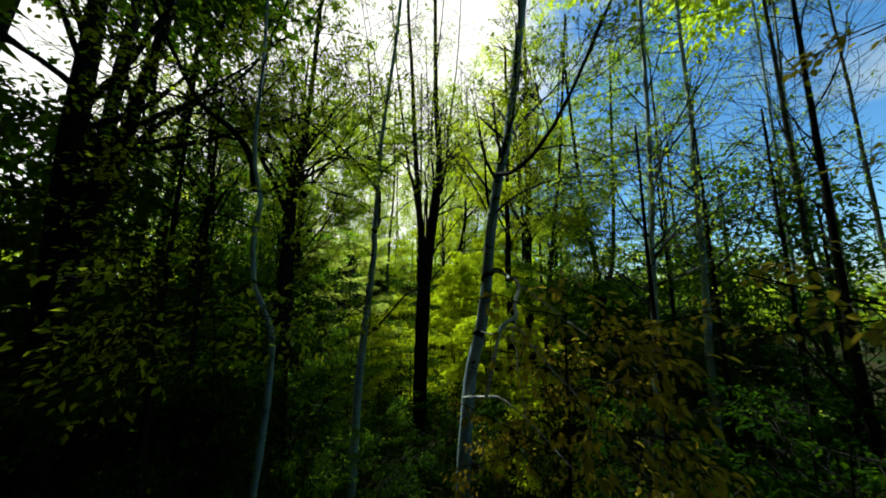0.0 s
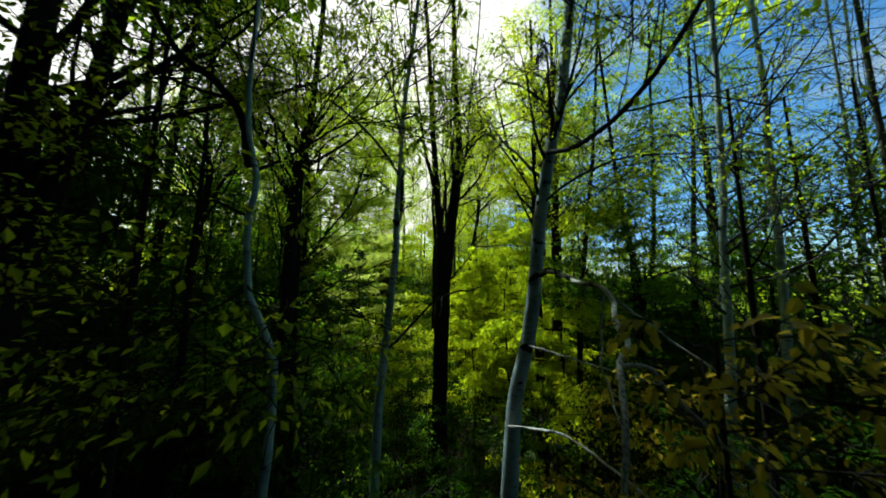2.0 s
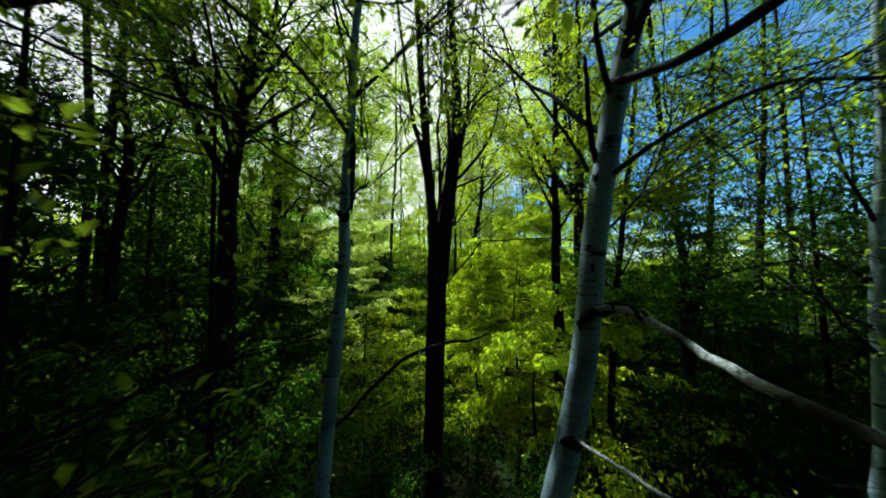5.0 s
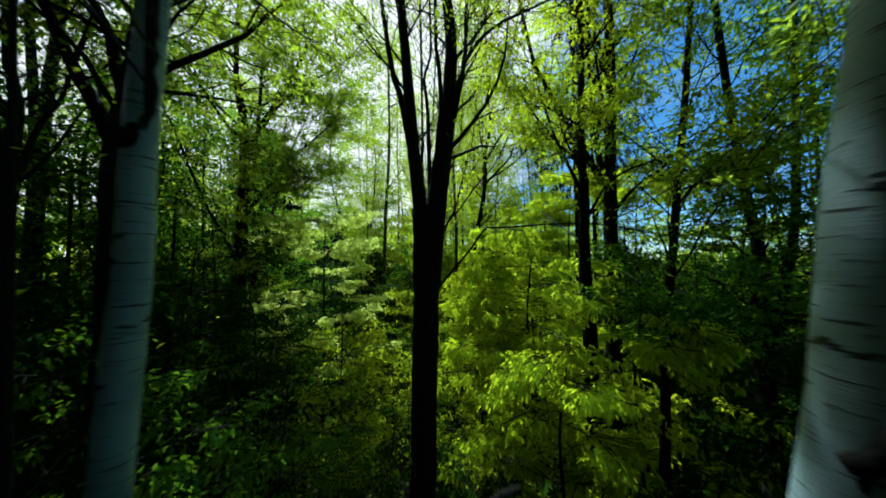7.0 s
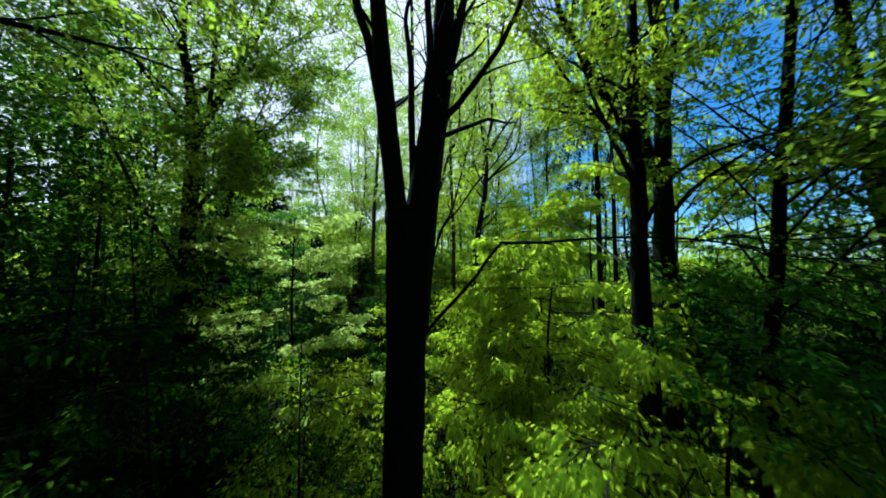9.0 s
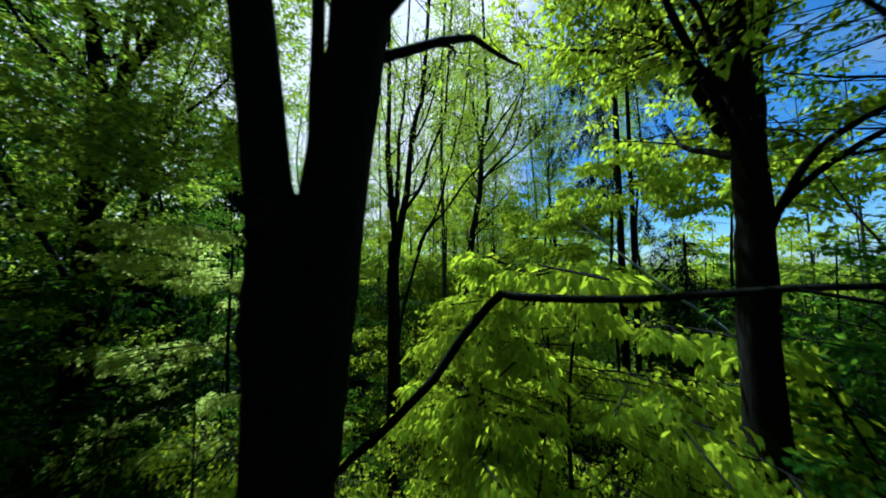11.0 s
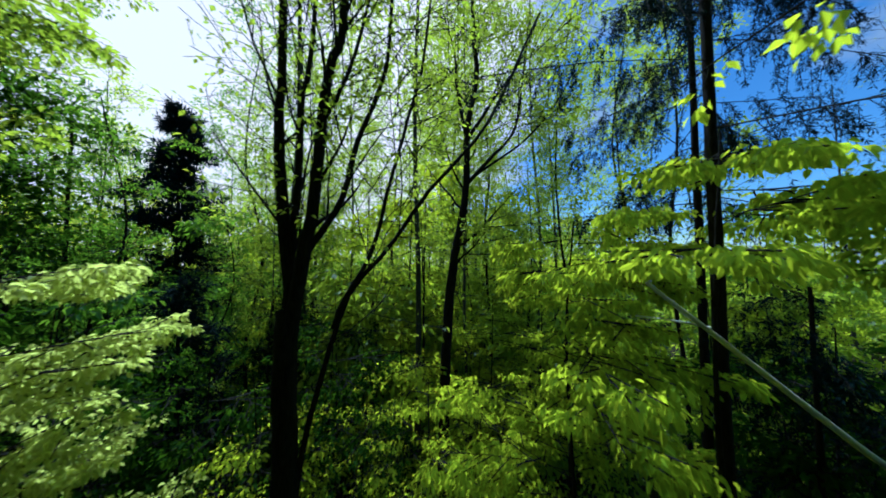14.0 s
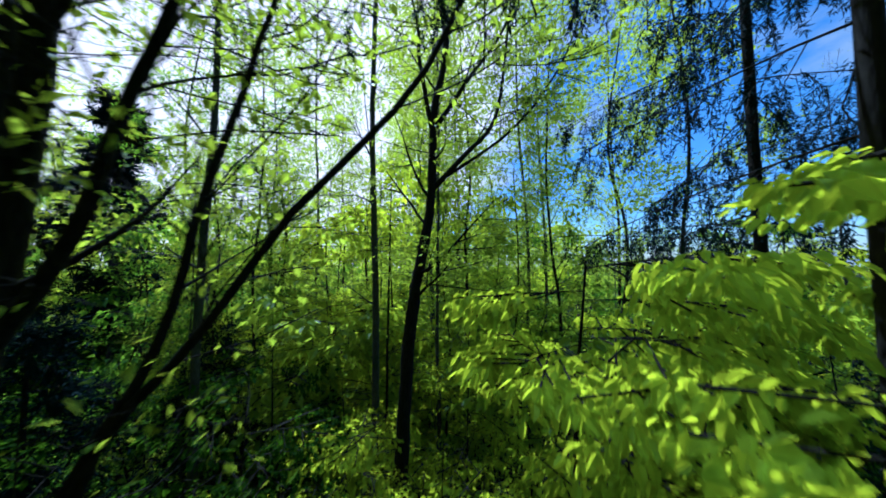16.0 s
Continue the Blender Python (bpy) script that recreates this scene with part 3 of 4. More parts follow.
# ---------------------------------------------------------------- dark trees that the path passes
def dark_trees():
    p = foot(-0.6, 8.25)
    stems = [[(-0.59, 8.24, 5.3), (-0.63, 8.23, 6.1), (-0.7, 8.22, 6.67), (-0.79, 8.18, 7.5), (-0.84, 8.15, 8.3), (-0.93, 8.12, 9.4), (-1.03, 8.1, 11.2), (-1.25, 8.1, 14), (-1.3, 8.1, 17.5)],
             [(-0.78, 8.2, 7.05), (-0.92, 8.18, 7.79), (-1.07, 8.15, 8.29), (-1.2, 8.15, 9.0), (-1.34, 8.2, 9.9), (-1.55, 8.2, 11.5), (-1.75, 8.2, 13.5), (-2.1, 8.2, 16)],
             [(-0.56, 8.25, 5.3), (-0.49, 8.26, 6.05), (-0.41, 8.27, 6.66), (-0.34, 8.28, 7.14), (-0.28, 8.3, 7.63), (-0.22, 8.3, 8.2), (-0.2, 8.32, 8.9), (-0.32, 8.4, 10.4), (-0.4, 8.5, 13.5), (-0.5, 8.6, 18)],
             [(-0.28, 8.3, 7.2), (-0.14, 8.32, 7.91), (-0.04, 8.35, 8.4), (0.03, 8.36, 8.9), (0.1, 8.4, 10), (0.35, 8.4, 12.5), (0.5, 8.4, 16)],
             [(-0.24, 8.26, 7.8), (-0.1, 8.22, 8.2), (0.03, 8.2, 8.6), (0.42, 8.2, 9.03), (1.1, 8.2, 9.35), (1.64, 8.2, 9.64), (2.5, 8.2, 10.3)],
             [(-0.53, 8.27, 6.4), (-0.56, 8.32, 7.5), (-0.59, 8.34, 7.99), (-0.64, 8.35, 8.42), (-0.53, 8.38, 8.92), (-0.6, 8.4, 10.6), (-0.7, 8.5, 13)],
             [(-0.47, 8.24, 6.5), (-0.42, 8.2, 7.4), (-0.39, 8.2, 7.9), (-0.43, 8.2, 8.5), (-0.46, 8.2, 9.0), (-0.42, 8.2, 11), (-0.2, 8.2, 13.5), (0.0, 8.2, 16.5)]]
    wide = (0.12, 0.05, 0.175, 0.05, 0.032, 0.035, 0.045)
    limbs = [(put(s, p), w, w * 0.25) for s, w in zip(stems, wide)]
    limbs.append(([put([q], p)[0] for q in ((-0.45, 8.3, 5.2), (-0.25, 8.1, 5.45), (0.0, 7.93, 5.75), (0.18, 7.87, 6.01), (0.26, 7.82, 6.03), (0.5, 7.77, 6.03), (1.0, 7.75, 6.06), (1.6, 7.78, 6.05), (2.3, 7.9, 5.97))], 0.016, 0.007))
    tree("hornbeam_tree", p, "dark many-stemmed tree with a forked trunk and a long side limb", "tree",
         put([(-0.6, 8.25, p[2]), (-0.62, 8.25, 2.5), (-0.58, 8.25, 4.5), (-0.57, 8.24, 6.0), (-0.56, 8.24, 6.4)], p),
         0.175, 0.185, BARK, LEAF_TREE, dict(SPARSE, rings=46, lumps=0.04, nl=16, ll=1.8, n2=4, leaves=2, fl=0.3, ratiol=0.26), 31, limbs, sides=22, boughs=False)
    p = foot(2.62, 9.42)
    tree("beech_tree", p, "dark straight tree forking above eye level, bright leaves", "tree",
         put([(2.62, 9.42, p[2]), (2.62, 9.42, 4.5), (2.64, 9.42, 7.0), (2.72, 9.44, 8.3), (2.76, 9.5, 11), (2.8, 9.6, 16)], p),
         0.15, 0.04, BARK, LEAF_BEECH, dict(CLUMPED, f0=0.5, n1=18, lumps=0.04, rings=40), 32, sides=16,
         limbs=[(put([(2.58, 9.38, 6.95), (2.2, 9.3, 7.5), (1.83, 9.3, 8.15), (1.5, 9.3, 8.8), (1.2, 9.2, 9.4), (0.8, 9.0, 11)], p), 0.065, 0.025),
                (put([(2.58, 9.44, 7.1), (2.5, 9.48, 7.8), (2.45, 9.5, 9), (2.3, 9.7, 11.5)], p), 0.065, 0.03),
                (put([(2.66, 9.4, 6.4), (2.9, 9.2, 6.8), (3.25, 9.0, 7.1), (3.6, 8.8, 7.3), (4.2, 8.6, 7.7)], p), 0.03, 0.01)])
    p = foot(1.88, 8.66)
    tree("beech_tree", p, "slim dark upright tree hung with bright fresh leaves", "tree",
         put([(1.88, 8.66, p[2]), (1.86, 8.66, 4.3), (1.83, 8.66, 5.6), (1.85, 8.66, 6.6), (1.88, 8.68, 7.7), (1.92, 8.7, 9.2), (1.95, 8.8, 13)], p),
         0.115, 0.035, BARK, LEAF_BEECH, dict(CLUMPED, f0=0.52, l1=1.7, n1=18, l2=0.95, l3=0.36, droop=0.8, lumps=0.04, rings=40), 44, sides=14,
         limbs=[(put([(1.84, 8.64, 6.55), (1.7, 8.6, 6.85), (1.55, 8.6, 7.2), (1.35, 8.6, 7.7), (1.1, 8.6, 8.5)], p), 0.035, 0.012),
                (put([(1.9, 8.66, 6.3), (2.15, 8.6, 6.75), (2.45, 8.5, 6.98), (2.9, 8.3, 7.1), (3.3, 8.2, 7.15)], p), 0.024, 0.008)])
    p = foot(-3.75, 7.15)
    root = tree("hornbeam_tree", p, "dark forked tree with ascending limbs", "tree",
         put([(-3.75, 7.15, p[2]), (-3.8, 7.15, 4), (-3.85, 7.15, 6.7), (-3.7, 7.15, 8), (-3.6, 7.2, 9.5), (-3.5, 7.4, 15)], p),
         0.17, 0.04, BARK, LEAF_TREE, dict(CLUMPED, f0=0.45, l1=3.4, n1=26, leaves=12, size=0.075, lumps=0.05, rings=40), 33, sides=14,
         limbs=[(put([(-3.9, 7.15, 6.9), (-4.19, 7.12, 7.47), (-4.47, 7.1, 7.98), (-4.76, 7.1, 8.57), (-5.1, 7.1, 9.4), (-5.5, 7.1, 11)], p), 0.075, 0.025),
                (put([(-3.83, 7.15, 7.45), (-4.08, 7.2, 8.18), (-4.32, 7.2, 8.63), (-4.6, 7.2, 9.1), (-4.9, 7.2, 10.5)], p), 0.06, 0.02),
                (put([(-3.78, 7.15, 7.3), (-3.5, 7.1, 7.75), (-3.2, 7.0, 8.1), (-2.8, 6.9, 8.3)], p), 0.03, 0.01)])
    shading_top(root, put([(-3.5, 7.4, 14.8), (-3.6, 7.3, 17), (-3.6, 7.2, 20)], p), 4.0, 311, LEAF_SHADED)
    p = foot(-4.8, 4.05)
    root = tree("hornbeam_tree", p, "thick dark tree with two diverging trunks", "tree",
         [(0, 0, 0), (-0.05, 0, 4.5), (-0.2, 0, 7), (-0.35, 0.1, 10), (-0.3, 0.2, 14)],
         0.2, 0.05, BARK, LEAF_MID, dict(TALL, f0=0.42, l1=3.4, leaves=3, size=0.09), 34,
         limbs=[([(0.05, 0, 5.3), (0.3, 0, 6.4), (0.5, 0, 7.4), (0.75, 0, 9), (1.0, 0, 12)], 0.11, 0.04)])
    shading_top(root, [(-0.3, 0.2, 13.8), (-0.2, 0.2, 16), (0, 0.2, 19)], 5.0, 312, LEAF_SHADED)
    p = foot(-5.9, 11.5)
    tree("beech_tree", p, "dark beech with spreading limbs and fresh leaves", "tree",
         put([(-5.95, 11.5, p[2]), (-5.92, 11.5, 4), (-5.86, 11.5, 6.5), (-5.81, 11.5, 8.8), (-5.98, 11.5, 10.1), (-6.15, 11.5, 11.1), (-6.1, 11.6, 15)], p),
         0.2, 0.04, BARK, LEAF_TREE, dict(CLUMPED, f0=0.5, l1=3.0, n1=20, leaves=13, size=0.08, nl=10, lumps=0.05, rings=44), 35, sides=14,
         limbs=[(put([(-5.8, 11.5, 8.6), (-5.32, 11.45, 9.34), (-4.77, 11.4, 10.23), (-4.28, 11.4, 11.13), (-3.8, 11.4, 12.3)], p), 0.09, 0.03),
                (put([(-5.5, 11.5, 9.2), (-5.45, 11.5, 10.6), (-5.4, 11.5, 11.9), (-5.3, 11.5, 14)], p), 0.05, 0.02),
                (put([(-5.86, 11.5, 3.4), (-5.68, 11.45, 4.4), (-5.32, 11.4, 5.84), (-4.95, 11.4, 7.2), (-4.7, 11.4, 8.6)], p), 0.085, 0.03),
                (put([(-5.83, 11.45, 6.7), (-5.5, 11.4, 7.15), (-5.07, 11.4, 7.69), (-4.46, 11.3, 8.31), (-3.72, 11.3, 8.93), (-3.1, 11.3, 9.55)], p), 0.05, 0.012),
                (put([(-4.5, 11.3, 8.25), (-4.25, 11.2, 8.8), (-3.95, 11.15, 9.4), (-3.7, 11.1, 10.1)], p), 0.022, 0.007),
                (put([(-5.05, 11.4, 7.7), (-4.65, 11.25, 7.5), (-4.2, 11.1, 7.5), (-3.7, 11.0, 7.7)], p), 0.02, 0.006),
                (put([(-5.2, 11.45, 9.5), (-4.39, 11.4, 10.22), (-3.13, 11.3, 10.84), (-2.5, 11.3, 11.5)], p), 0.035, 0.01),
                (put([(-5.95, 11.5, 5.6), (-6.2, 11.4, 6.2), (-6.53, 11.25, 6.92), (-6.83, 11.0, 7.91), (-7.22, 10.75, 9.18), (-7.7, 10.5, 10.1)], p), 0.05, 0.015)])
    p = foot(-6.7, 8.0)
    tree("hornbeam_tree", p, "dark forked tree in the deep shade", "tree",
         put([(-6.8, 8, p[2]), (-6.75, 8, 4), (-6.7, 8, 5.8), (-6.55, 8, 6.9), (-6.5, 8, 7.9), (-6.74, 8, 9.2), (-6.8, 8, 14)], p),
         0.12, 0.04, BARK, LEAF_MID, dict(TALL, f0=0.45, l1=3.0, n1=18, leaves=5, size=0.08), 45,
         limbs=[(put([(-6.5, 8, 7.0), (-6.19, 8, 7.6), (-5.85, 8, 8.1), (-5.5, 8, 9.2)], p), 0.04, 0.015)])
    p = foot(3.05, 8.5)
    tree("hornbeam_tree", p, "slim dark leaning tree among dense leaves", "tree",
         [(-0.35, 0, 0), (-0.2, 0, 4), (0.05, 0, 6.4), (0.4, 0, 9), (0.8, 0, 14)], 0.075, 0.03, BARK, LEAF_TREE, dict(CLUMPED, f0=0.38, l1=2.4, n1=26, a1=62, up1=0.2, ratio1=0.3), 36)
    p = foot(4.4, 8.65)
    tree("hornbeam_tree", p, "dark tree forking low, hung with dense leaf sprays", "tree",
         put([(4.38, 8.65, p[2]), (4.4, 8.65, 2.5), (4.4, 8.65, 4.2), (4.42, 8.65, 5.6)], p), 0.125, 0.1, BARK, LEAF_MID,
         dict(CLUMPED, nl=12, ll=2.2, fl=0.05, ratiol=0.35, leaves=15, lumps=0.05), 41, sides=14, boughs=False,
         limbs=[(put([(4.4, 8.65, 5.0), (4.35, 8.62, 5.9), (4.13, 8.6, 7.3), (3.95, 8.6, 9.2), (3.7, 8.6, 13)], p), 0.085, 0.03),
                (put([(4.42, 8.65, 4.0), (4.6, 8.6, 5.0), (4.85, 8.6, 5.8), (5.0, 8.6, 7.5), (5.1, 8.6, 10), (5.3, 8.7, 13)], p), 0.075, 0.025),
                (put([(4.42, 8.62, 4.4), (4.0, 8.4, 4.9), (3.5, 8.2, 5.2), (3.0, 8.0, 5.4)], p), 0.03, 0.01),
                (put([(4.44, 8.6, 5.2), (4.9, 8.2, 5.5), (5.6, 7.9, 5.7), (6.3, 7.8, 5.7)], p), 0.03, 0.01)])
    tree("hornbeam_tree", foot(6.0, 8.9), "dark slim tree with dense hanging leaves", "tree",
         [(0, 0, 0), (0.05, 0, 4), (0.2, 0, 6.4), (0.4, 0, 9), (0.6, 0, 14)], 0.1, 0.03, BARK, LEAF_MID, dict(CLUMPED, f0=0.25, l1=2.8, n1=32, a1=62, up1=0.15, ratio1=0.3, leaves=14), 42)
    p = foot(-1.0, 12.4)
    tops = [[(-0.98, 12.4, 5.0), (-0.97, 12.4, 6.5), (-1.08, 12.4, 7.5), (-1.14, 12.4, 8.55), (-1.13, 12.4, 9.6), (-1.2, 12.4, 15)],
            [(-0.98, 12.42, 7.0), (-0.92, 12.45, 7.87), (-0.91, 12.45, 8.8), (-0.81, 12.5, 9.6), (-0.65, 12.5, 13)],
            [(-0.94, 12.38, 6.3), (-0.8, 12.35, 7.16), (-0.7, 12.35, 7.6), (-0.64, 12.35, 8.55), (-0.53, 12.3, 9.14), (-0.4, 12.3, 9.7), (-0.2, 12.2, 13)],
            [(-0.76, 12.36, 7.2), (-0.43, 12.36, 7.71), (-0.26, 12.4, 8.39), (-0.02, 12.4, 8.98), (0.06, 12.4, 9.7), (0.2, 12.4, 12)],
            [(-0.52, 12.42, 6.4), (-0.39, 12.42, 6.71), (-0.1, 12.45, 7.25), (0.05, 12.45, 7.87), (0.25, 12.5, 8.65), (0.41, 12.5, 9.3), (0.6, 12.5, 11)],
            [(-0.9, 12.4, 4.4), (-0.8, 12.4, 5.22), (-0.58, 12.42, 6.12), (-0.34, 12.42, 6.78), (0.03, 12.42, 7.2), (0.44, 12.45, 7.8), (1.0, 12.5, 8.45), (1.3, 12.5, 9.0), (1.7, 12.6, 9.9)],
            [(-0.64, 12.36, 8.5), (-0.4, 12.3, 8.9), (-0.2, 12.25, 9.5), (0.0, 12.2, 10.6)]]
    tree("hornbeam_tree", p, "dark coppiced tree whose stems fan upward", "tree",
         put([(-0.95, 12.4, p[2]), (-0.97, 12.4, 3.5), (-0.98, 12.4, 5.5), (-0.98, 12.4, 6.6)], p), 0.14, 0.1, BARK, LEAF_TREE,
         dict(SPARSE, nl=9, ll=1.5, leaves=3, size=0.07, lumps=0.04, rings=40, ratiol=0.35), 37, [(put(s, p), w, w * 0.4) for s, w in zip(tops, (0.082, 0.045, 0.078, 0.036, 0.028, 0.032, 0.025))], sides=14, boughs=False)
    p = foot(0.85, 15.8)
    tree("beech_tree", p, "leaning beech with airy fresh green leaves", "tree",
         put([(0.5, 15.8, p[2]), (0.6, 15.8, 4), (0.7, 15.8, 5.8), (0.81, 15.8, 7.0), (1.05, 15.8, 8.2), (1.15, 15.8, 9.2), (1.19, 15.8, 10.2), (1.4, 15.8, 11.4), (1.32, 15.8, 12.4), (1.2, 15.8, 17)], p),
         0.125, 0.035, BARK, LEAF_TREE, dict(CLUMPED, n1=13, f0=0.3, l1=2.3, size=0.075, leaves=7, nl=6, lumps=0.05, rings=44), 38, sides=12,
         limbs=[(put([(1.12, 15.8, 8.8), (1.69, 15.7, 9.39), (2.2, 15.7, 10.0), (2.42, 15.7, 11.1), (2.6, 15.7, 12.6)], p), 0.05, 0.012),
                (put([(1.2, 15.8, 9.9), (1.81, 15.8, 10.81), (2.38, 15.8, 11.66), (2.8, 15.8, 12.6)], p), 0.045, 0.012),
                (put([(1.4, 15.75, 9.05), (2.49, 15.6, 9.8), (3.22, 15.5, 10.73), (3.7, 15.5, 11.8)], p), 0.03, 0.01),
                (put([(1.15, 15.8, 9.9), (0.96, 15.8, 11.1), (0.9, 15.8, 11.9), (0.6, 15.8, 13)], p), 0.045, 0.012)])
    p = foot(-0.15, 17.1)
    tree("beech_tree", p, "straight dark beech with fresh leaves", "tree", [(0, 0, 0), (0.1, 0, 6), (0.0, 0, 11), (0.2, 0, 17)], 0.09, 0.04, BARK_GREY, LEAF_TREE, dict(TALL, n1=12, f0=0.35, l1=1.7, leaves=4, size=0.09), 39)
    p = foot(-3.15, 16.5)
    tree("beech_tree", p, "straight slim beech with fresh leaves", "tree", [(0, 0, 0), (-0.1, 0, 6), (0.08, 0, 11), (0.0, 0, 17)], 0.09, 0.04, BARK_GREY, LEAF_TREE, dict(TALL, n1=14, f0=0.4, l1=1.8, leaves=7, size=0.09), 40)


dark_trees()


# ---------------------------------------------------------------- young beeches and shrubs in the light
LAYERED = dict(n1=20, n2=6, n3=4, leaves=9, size=0.075, spread=0.035, l1=1.8, l2=0.75, l3=0.35, f0=0.25, flat=0.92, flat1=0.8, a1=78, up1=0.02, up2=-0.05, up3=-0.2, droop=0.7, shorten=0.5, rings=16, full=True)


def young_trees():
    glow = "young beech in layers of glowing yellow-green leaves"
    for k, (x, y, h, reach) in enumerate(((1.3, 9.85, 6.2, 2.1), (2.35, 8.35, 5.2, 1.8), (2.2, 13.1, 7.7, 2.5), (3.0, 10.7, 4.5, 1.6), (0.3, 10.0, 5.2, 1.5), (1.2, 8.1, 4.5, 1.6), (3.0, 12.0, 8.4, 1.4), (4.3, 11.2, 8.0, 1.5))):
        tree("young_beech", foot(x, y), glow, "beech tree", [(0, 0, 0), (0.05, 0, h * 0.4), (-0.05, 0, h * 0.75), (0.1, 0, h)], 0.04, 0.008, BARK, LEAF_BEECH,
             dict(LAYERED, n1=(36, 16, 34, 14, 14, 15, 7, 7)[k], n2=8, n3=5, up1=-0.12, up2=-0.2, up3=-0.6, ratio1=0.28, leaves=15 if k in (0, 2) else 13, l1=reach, f0=0.78 if k > 5 else 0.3, fine=False, size=0.078, droop=0.8, shorten=0.4 if k == 0 else 0.65, tilt=0.65), 51 + k, group="young beeches")
    tree("young_maple", foot(-3.85, 12.0), "pale sunlit young tree in flat leaf tiers", "young tree", [(0, 0, 0), (0.05, 0, 3), (0.0, 0, 5.2), (0.05, 0, 6.9)], 0.05, 0.01, BARK, LEAF_PALE_LIT,
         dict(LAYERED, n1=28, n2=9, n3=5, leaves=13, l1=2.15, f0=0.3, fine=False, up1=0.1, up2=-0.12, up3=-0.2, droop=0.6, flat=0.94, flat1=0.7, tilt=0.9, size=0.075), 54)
    tree("young_oak", foot(0.9, 2.9), "young oak with olive and bronze leaves", "young tree", [(0, 0, 0), (-0.05, 0, 2), (0.0, 0, 3.6), (0.0, 0, 4.9)], 0.03, 0.008, BARK, LEAF_BRONZE,
         dict(LAYERED, n1=16, n2=4, n3=4, leaves=6, l1=1.0, f0=0.55, size=0.065, flat=0.4, flat1=0.3), 55)
    tree("young_oak", foot(2.7, 1.5), "young oak with sparse bronze leaves at the lane's edge", "young tree", [(0, 0, 0), (-0.05, 0, 3), (0.0, 0, 5), (-0.1, 0, 6.9)], 0.035, 0.01, BARK, LEAF_BRONZE,
         dict(LAYERED, n1=11, n2=4, n3=4, leaves=5, l1=1.3, f0=0.6, size=0.065, flat=0.5, flat1=0.4), 56)


young_trees()


def spruce(place, tall, r, seed, label, low=0.25, reach=2.4, hang=1.6, needle=0.048, shoots=7, per=12, whorl=3.4, curtain=1.05, strands=15):
    """A spruce: straight stem, whorls of boughs, and hanging curtains of needled twigs."""
    rng = np.random.default_rng(seed)
    root = thing("spruce_tree", place, label, "spruce tree")
    line = spine([(0, 0, 0), (0.02, 0, tall * 0.5), (0, 0, tall)], 26, 0.004, seed)
    rad = radius_line(r, 0.02, 26, 0.4)
    shape("trunk", tubes(line, rad, 12, 0.04, seed), BARK, root)
    b1, w1 = sprout(rng, line, rad, int(tall * whorl), low, 0.99, reach, 95, -0.3, 7, 0.12, 0.6, 0.2, 0.2, 0.94)
    b2, w2 = sprout(rng, b1, w1, strands, 0.1, 1.0, curtain, 60, -1.5 * hang, 5, 0.15, 0.2, 0.5, 0.3, 0.3)
    shape("branchwork", joined([tubes(b1, np.maximum(w1, 0.006), 4), tubes(b2[:, ::2], np.maximum(w2[:, ::2], 0.003), 3)]), BARK_SPRUCE, root)["kind"] = "stuff"
    b3, _ = sprout(rng, b2, w2, shoots, 0.05, 1.0, min(needle * 3.6, 0.3), 40, -hang * 0.8, 3, 0.15, 0.0, 0.5, 0.3, 0.3)
    idx = np.repeat(np.arange(len(b3)), per)
    at, t = along(b3, rng.uniform(0, 1, len(idx)), idx)
    way = unit(t * 0.8 + unit(rng.normal(0, 1, at.shape)) * 0.8)
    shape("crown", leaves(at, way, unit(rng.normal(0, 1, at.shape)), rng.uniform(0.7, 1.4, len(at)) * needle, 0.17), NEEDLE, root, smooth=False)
    return root


spruce(foot(3.33, 12.35), 16, 0.088, 61, "tall spruce with hanging blue-green needle curtains", 0.5, 2.7, 2.2, 0.042, 7, 13, 2.3, 0.55, 24)
spruce(foot(4.6, 13.9), 16, 0.085, 62, "slender dark spruce with drooping boughs", 0.46, 2.4, 2.0, 0.055, 6, 10, 2.2, 0.55, 20)
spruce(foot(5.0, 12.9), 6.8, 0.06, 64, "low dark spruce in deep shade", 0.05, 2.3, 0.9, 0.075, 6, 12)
# Added low spruces: near-black masses that stand in for the deep shade here.
spruce(foot(-5.4, 15.9), 6.8, 0.08, 67, "low black-green spruce added to stand for deep shade", 0.05, 2.4, 0.3, 0.15, 3, 6, 6, 0.5)
spruce(foot(-7.7, 14.3), 6.4, 0.07, 68, "low black-green spruce added to stand for deep shade", 0.05, 2.4, 0.3, 0.15, 3, 6, 6, 0.5)
spruce(foot(-4.1, 18.0), 6.0, 0.07, 69, "low dark spruce added to stand for shade under the pale tree", 0.05, 2.2, 0.3, 0.15, 3, 6, 6, 0.5)
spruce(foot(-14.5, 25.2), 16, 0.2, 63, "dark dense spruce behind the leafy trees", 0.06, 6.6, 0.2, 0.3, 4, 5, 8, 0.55)


